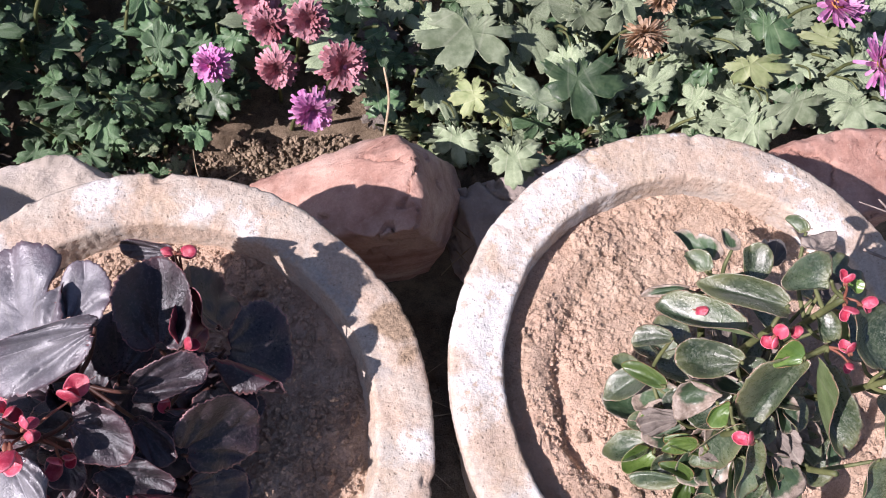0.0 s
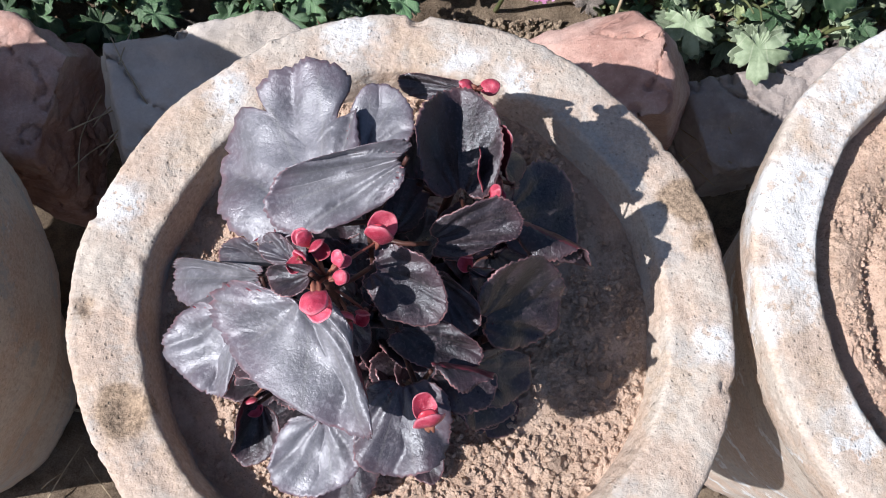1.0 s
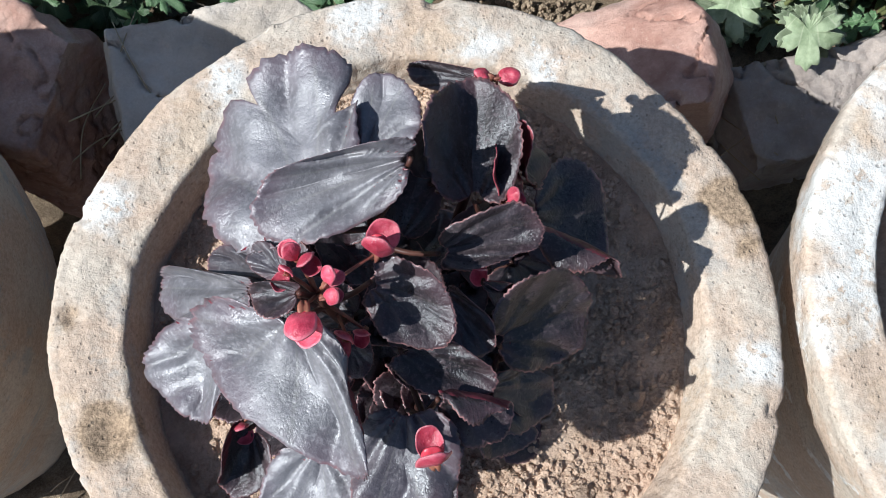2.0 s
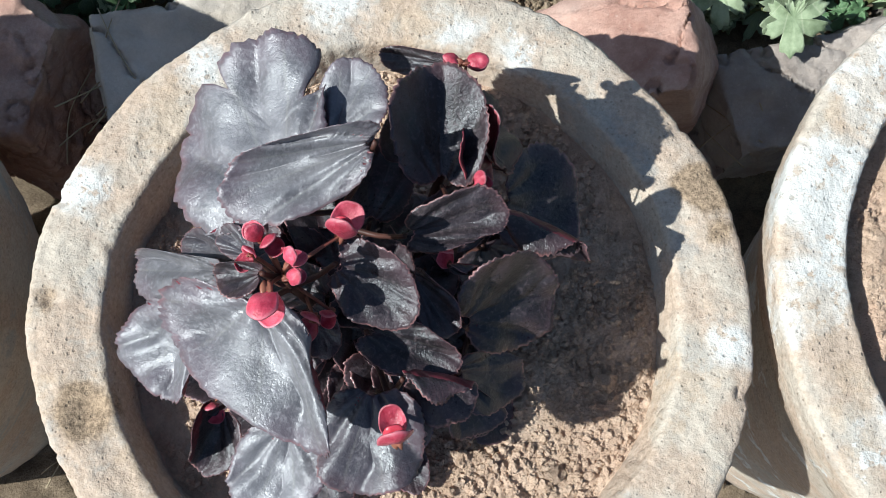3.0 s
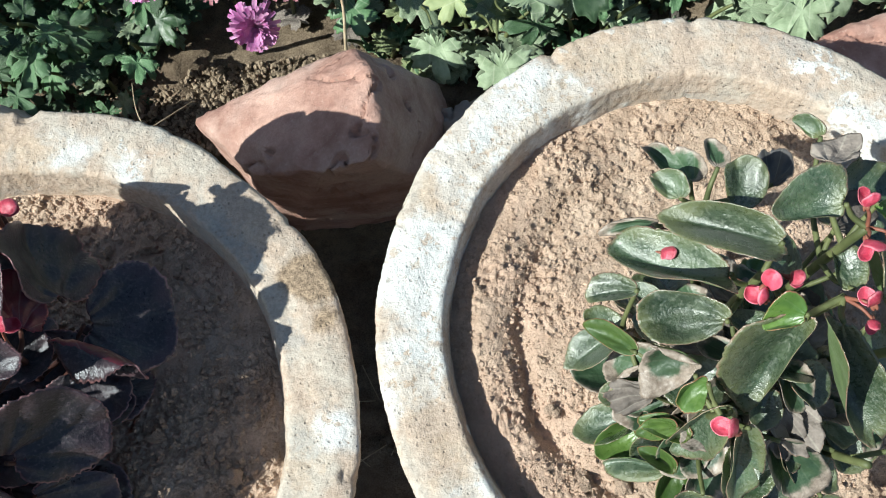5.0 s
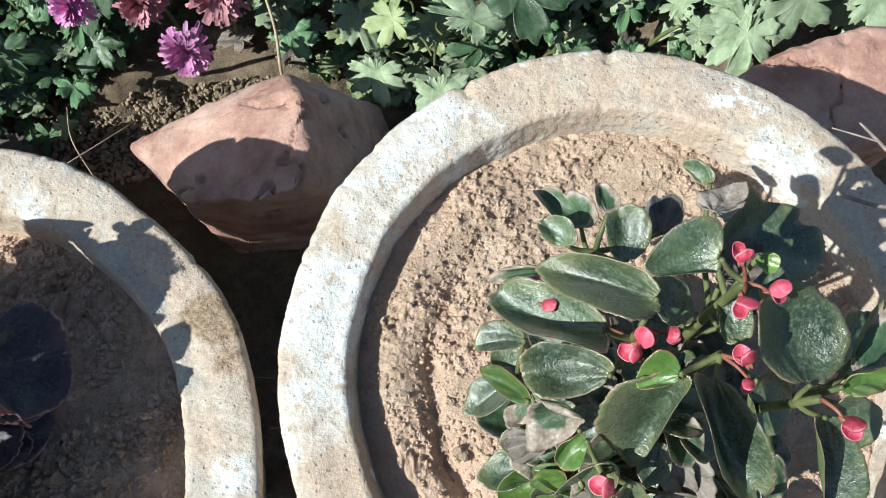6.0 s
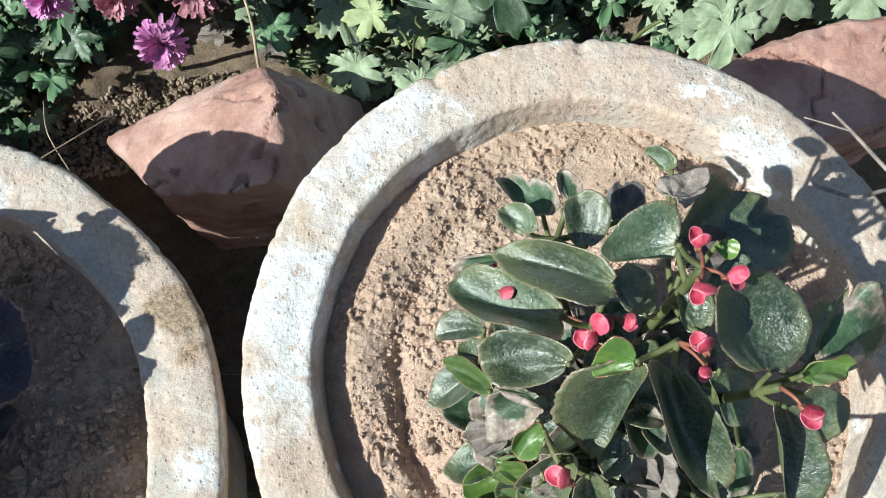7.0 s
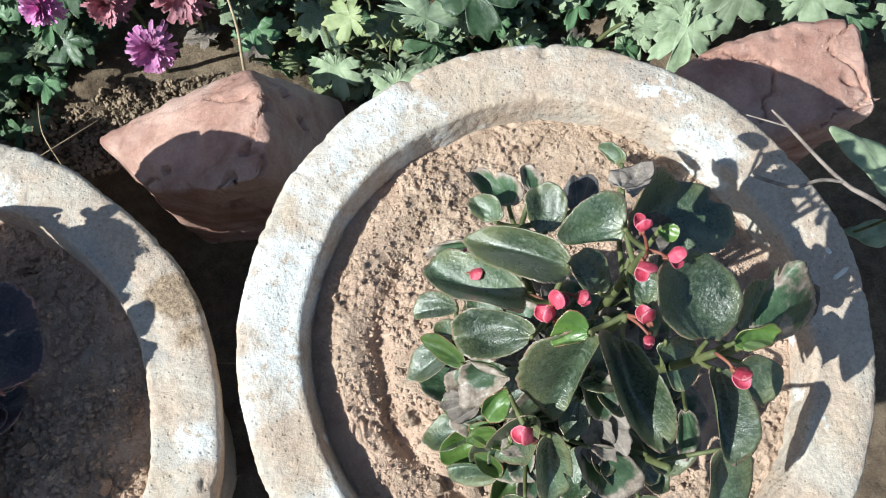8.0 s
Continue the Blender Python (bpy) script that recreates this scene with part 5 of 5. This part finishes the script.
def mum_flower(place, r, face, petals, heart, label, droop=0.3, seed=1, rows=9, open_heart=0.0):
    """A many-rayed flower: rings of narrow channelled rays, tighter towards the heart."""
    rng = random.Random(seed)
    c, f = Vector(place), Vector(face).normalized()
    ob = thing("chrysanthemum_flower", c, label, "flower", "flowers in the bed")
    q = f.to_track_quat("Z", "Y").to_matrix()
    bm = bmesh.new()
    for ring in range(rows):
        k = ring / max(1, rows - 1)
        count = int(32 - 10 * k)
        for j in range(count):
            a = math.tau * (j + 0.5 * (ring % 2)) / count + rng.uniform(-0.12, 0.12)
            ln = r * (1.0 - 0.40 * k) * rng.uniform(0.62, 1.12)
            lift = -droop * (1 - k) + 1.2 * k + rng.uniform(-0.28, 0.28)
            wd = r * 0.082 * rng.uniform(0.8, 1.25)
            start = r * (0.16 * (1 - k) + 0.02 + open_heart)
            rowv = []
            for s in range(6):
                t = s / 5
                rr = start + (ln - start) * (t if t < 1 else 1.0) * math.cos(lift * 0.8)
                z = ln * (math.sin(lift) * t + (0.16 - droop * 0.5 * (1 - k)) * t * t) + 0.10 * r * k
                half = wd * (0.45 + 1.1 * t - 0.85 * t * t * t)
                pts = []
                for e, dz in ((-1, 0.35), (0, 0.0), (1, 0.35)):
                    lx, ly = rr * math.cos(a) - e * half * math.sin(a), rr * math.sin(a) + e * half * math.cos(a)
                    pts.append(bm.verts.new(c + q @ Vector((lx, ly, z + dz * half))))
                rowv.append(pts)
            for u, v in zip(rowv, rowv[1:]):
                for e in (0, 1):
                    bm.faces.new((u[e], u[e + 1], v[e + 1], v[e]))
    tagged(part("petals", bm, petals, ob), kind="stuff")
    bm = bmesh.new()
    bmesh.ops.create_icosphere(bm, subdivisions=3, radius=1.0, matrix=Matrix.Translation(c + f * r * 0.12) @ q.to_4x4() @ Matrix.Diagonal((r * (0.20 + open_heart), r * (0.20 + open_heart), r * 0.16, 1)))
    for v in bm.verts:
        v.co += f * 0.05 * r * rnd(v.co, 9.0 / r, seed)
    part("heart", bm, heart, ob)
    bm = bmesh.new()
    bmesh.ops.create_uvsphere(bm, u_segments=14, v_segments=8, radius=1.0, matrix=Matrix.Translation(c - f * r * 0.12) @ q.to_4x4() @ Matrix.Diagonal((r * 0.30, r * 0.30, r * 0.20, 1)))
    part("calyx", bm, STEM_GREEN, ob)
    bm = bmesh.new()
    foot = Vector((c.x + rng.uniform(-0.02, 0.02), c.y + 0.05, 0.02))
    tube(bm, [foot, foot.lerp(c, 0.55) + Vector((0, 0.01, 0.02)), c - f * r * 0.2], 0.0022, 0.0014, 6)
    part("stalk", bm, STEM_GREEN, ob)


mum_flower((0.0306, 0.3497, 0.1466), 0.019, (-0.3, -0.7, 0.7), PETAL_MAUVE, PETAL_ROSE, "mauve flower with a reddish fading back", 0.5, 1)
mum_flower((0.0758, 0.3875, 0.1936), 0.024, (-0.1, -0.7, 0.7), PETAL_ROSE, PETAL_ROSE, "fading rose-brown flower with curled rays", 0.6, 2)
mum_flower((0.0838, 0.3617, 0.1890), 0.021, (-0.1, -0.8, 0.6), PETAL_ROSE, PETAL_ROSE, "fading rose-brown flower with curled rays", 0.6, 3)
mum_flower((0.1175, 0.3580, 0.2003), 0.020, (0.0, -0.7, 0.7), PETAL_ROSE, PETAL_ROSE, "fading rose flower above the bed", 0.5, 4)
mum_flower((0.0890, 0.3296, 0.1691), 0.020, (0.0, -0.8, 0.6), PETAL_ROSE, PETAL_ROSE, "withering rose-brown flower, rays drooping", 0.6, 5)
mum_flower((0.1468, 0.3297, 0.1710), 0.024, (0.2, -0.6, 0.8), PETAL_ROSE, PETAL_MAUVE, "fading pink flower with loose rays", 0.4, 6)
mum_flower((0.1171, 0.2956, 0.1550), 0.021, (0.1, -0.8, 0.55), PETAL_MAUVE, PETAL_MAUVE, "bright mauve flower with loose rays", 0.5, 7)
mum_flower((0.4291, 0.3494, 0.1800), 0.024, (0.0, -0.9, -0.1), PETAL_BROWN, PETAL_BROWN, "withered brown and pink drooping flower", 0.2, 8)
mum_flower((0.4501, 0.3852, 0.1855), 0.018, (0.1, -0.7, 0.2), PETAL_BROWN, PETAL_BROWN, "withered brown flower among pale leaves", 0.5, 9)
mum_flower((0.6122, 0.3612, 0.2063), 0.030, (0.1, -0.3, 0.95), PETAL_MAUVE, HEART_GOLD, "mauve flower with an orange heart", 0.05, 10, 4, 0.06)
mum_flower((0.6542, 0.3045, 0.1878), 0.030, (0.2, -0.3, 0.95), PETAL_MAUVE, HEART_GOLD, "mauve flower with an orange heart", 0.05, 11, 4, 0.06)


# ---- twigs, straw and litter ----
bm = bmesh.new()
tube(bm, [(0.5010, 0.1124, 0.3350), (0.5090, 0.1015, 0.3333), (0.5380, 0.0695, 0.3203), (0.5722, 0.0514, 0.3042), (0.7383, 0.0041, 0.1624), (0.8006, -0.0384, 0.0222)], 0.0006, 0.0024, 7)
tube(bm, [(0.4820, 0.0776, 0.3306), (0.4900, 0.0736, 0.3299), (0.5049, 0.0677, 0.3294), (0.5230, 0.0706, 0.3259), (0.5380, 0.0695, 0.3203)], 0.0011, 0.0011, 7)
tube(bm, [(0.4871, 0.1123, 0.3325), (0.4980, 0.1064, 0.3339), (0.5090, 0.1015, 0.3333)], 0.0004, 0.0007, 6)
tagged(ob_of("twig", bm, BARK), "bare grey forked twig leaning on the pot rim", "twig")

strands = ((-0.2033, 0.2144, 0.1400), (-0.2129, 0.1991, 0.1195), (-0.1982, 0.1845, 0.1303), (-0.2228, 0.1691, 0.1092), (-0.1935, 0.1998, 0.1507), (0.2672, 0.1987, 0.0538), (0.2819, 0.2140, 0.0745), (0.2572, 0.1838, 0.0536), (0.0222, 0.2536, 0.0962), (0.1028, 0.2677, 0.0580))
rng = random.Random(77)
bm = bmesh.new()
for x, y, z in strands:
    for _ in range(2):
        a, ln = rng.uniform(0.6, 2.4), rng.uniform(0.03, 0.07)
        d = Vector((math.cos(a), math.sin(a), rng.uniform(-0.5, 0.5))) * ln
        p = Vector((x + rng.uniform(-0.01, 0.01), y + rng.uniform(-0.01, 0.01), z))
        tube(bm, [p - d * 0.6, p + Vector((rng.uniform(-0.006, 0.006), 0, 0.005)), p + d * 0.6], 0.0006, 0.0004, 5)
for _ in range(190):
    x, y = rng.uniform(-0.40, 0.62), rng.uniform(-0.30, 0.13)
    a, ln = rng.uniform(0, 6.28), rng.uniform(0.015, 0.06)
    d = Vector((math.cos(a), math.sin(a), rng.uniform(-0.08, 0.08))) * ln
    p = Vector((x, y, LOW + 0.010))
    tube(bm, [p - d * 0.5, p + Vector((0, 0, 0.004)), p + d * 0.5], 0.0007, 0.0005, 5)
tagged(ob_of("dry_grass", bm, STRAW), "dry straw-coloured grass strands on earth and stones", "dry grass", kind="stuff")
bm = bmesh.new()
tube(bm, [(0.1826, 0.2729, 0.0606), (0.1825, 0.2832, 0.1216), (0.1853, 0.2999, 0.1623), (0.1815, 0.3221, 0.1803)], 0.0016, 0.0010, 6)
tagged(ob_of("dry_stalk", bm, STRAW), "pale dry stalk standing behind the red stone", "stalk")

LITTER = [stock_leaf(DEAD, s) for s in (9.1, 10.4)]
for k, (x, y, z, ln) in enumerate(((0.175, 0.325, 0.035, 0.045), (0.43, 0.28, 0.04, 0.05), (0.475, 0.29, 0.045, 0.04), (0.37, 0.262, 0.045, 0.035), (0.16, 0.36, 0.04, 0.05), (0.205, 0.385, 0.06, 0.05),
                                   (-0.04, 0.30, 0.04, 0.04), (0.50, 0.33, 0.04, 0.05), (0.22, 0.43, 0.08, 0.05), (-0.22, 0.33, 0.035, 0.05), (-0.33, 0.36, 0.04, 0.05))):
    ob = new("dead_leaf", LITTER[k % 2])
    ob.matrix_world = pose(x, y, z, rng.uniform(-25, 25), rng.uniform(-25, 25), rng.uniform(0, 360)) @ Matrix.Diagonal((ln, ln, ln, 1))
    tagged(ob, "curled brown dead leaf lying in the bed", "dead leaf", "dead leaves on the ground")


# ---- dried white splashes ----
def splash(place, way, long, wide, seed):
    """A thin dried splash, thick in the middle and ragged at its rim."""
    x0, y0, z0 = place
    bm = bmesh.new()
    bmesh.ops.create_icosphere(bm, subdivisions=3, radius=1.0)
    for v in bm.verts:
        k = 1.0 + 0.35 * rnd(v.co, 2.2, seed)
        x, y = v.co.x * long * k, v.co.y * wide * k
        v.co = (x * math.cos(way) - y * math.sin(way), x * math.sin(way) + y * math.cos(way), v.co.z * 0.0012)
    ob = ob_of("white_splash", bm, LIME_BIT)
    ob.location = (x0, y0, z0)
    tagged(ob, "dried white splash on the rim of the whitewashed pot", "splash", "white splashes on the pot")


splash((0.464, 0.118, RIM_B + 0.0012), -0.9, 0.0045, 0.0016, 1.0)
splash((0.530, 0.020, RIM_B + 0.0012), 0.5, 0.0060, 0.0014, 2.0)
splash((0.5265, 0.034, RIM_B + 0.0012), 2.2, 0.0022, 0.0014, 3.0)
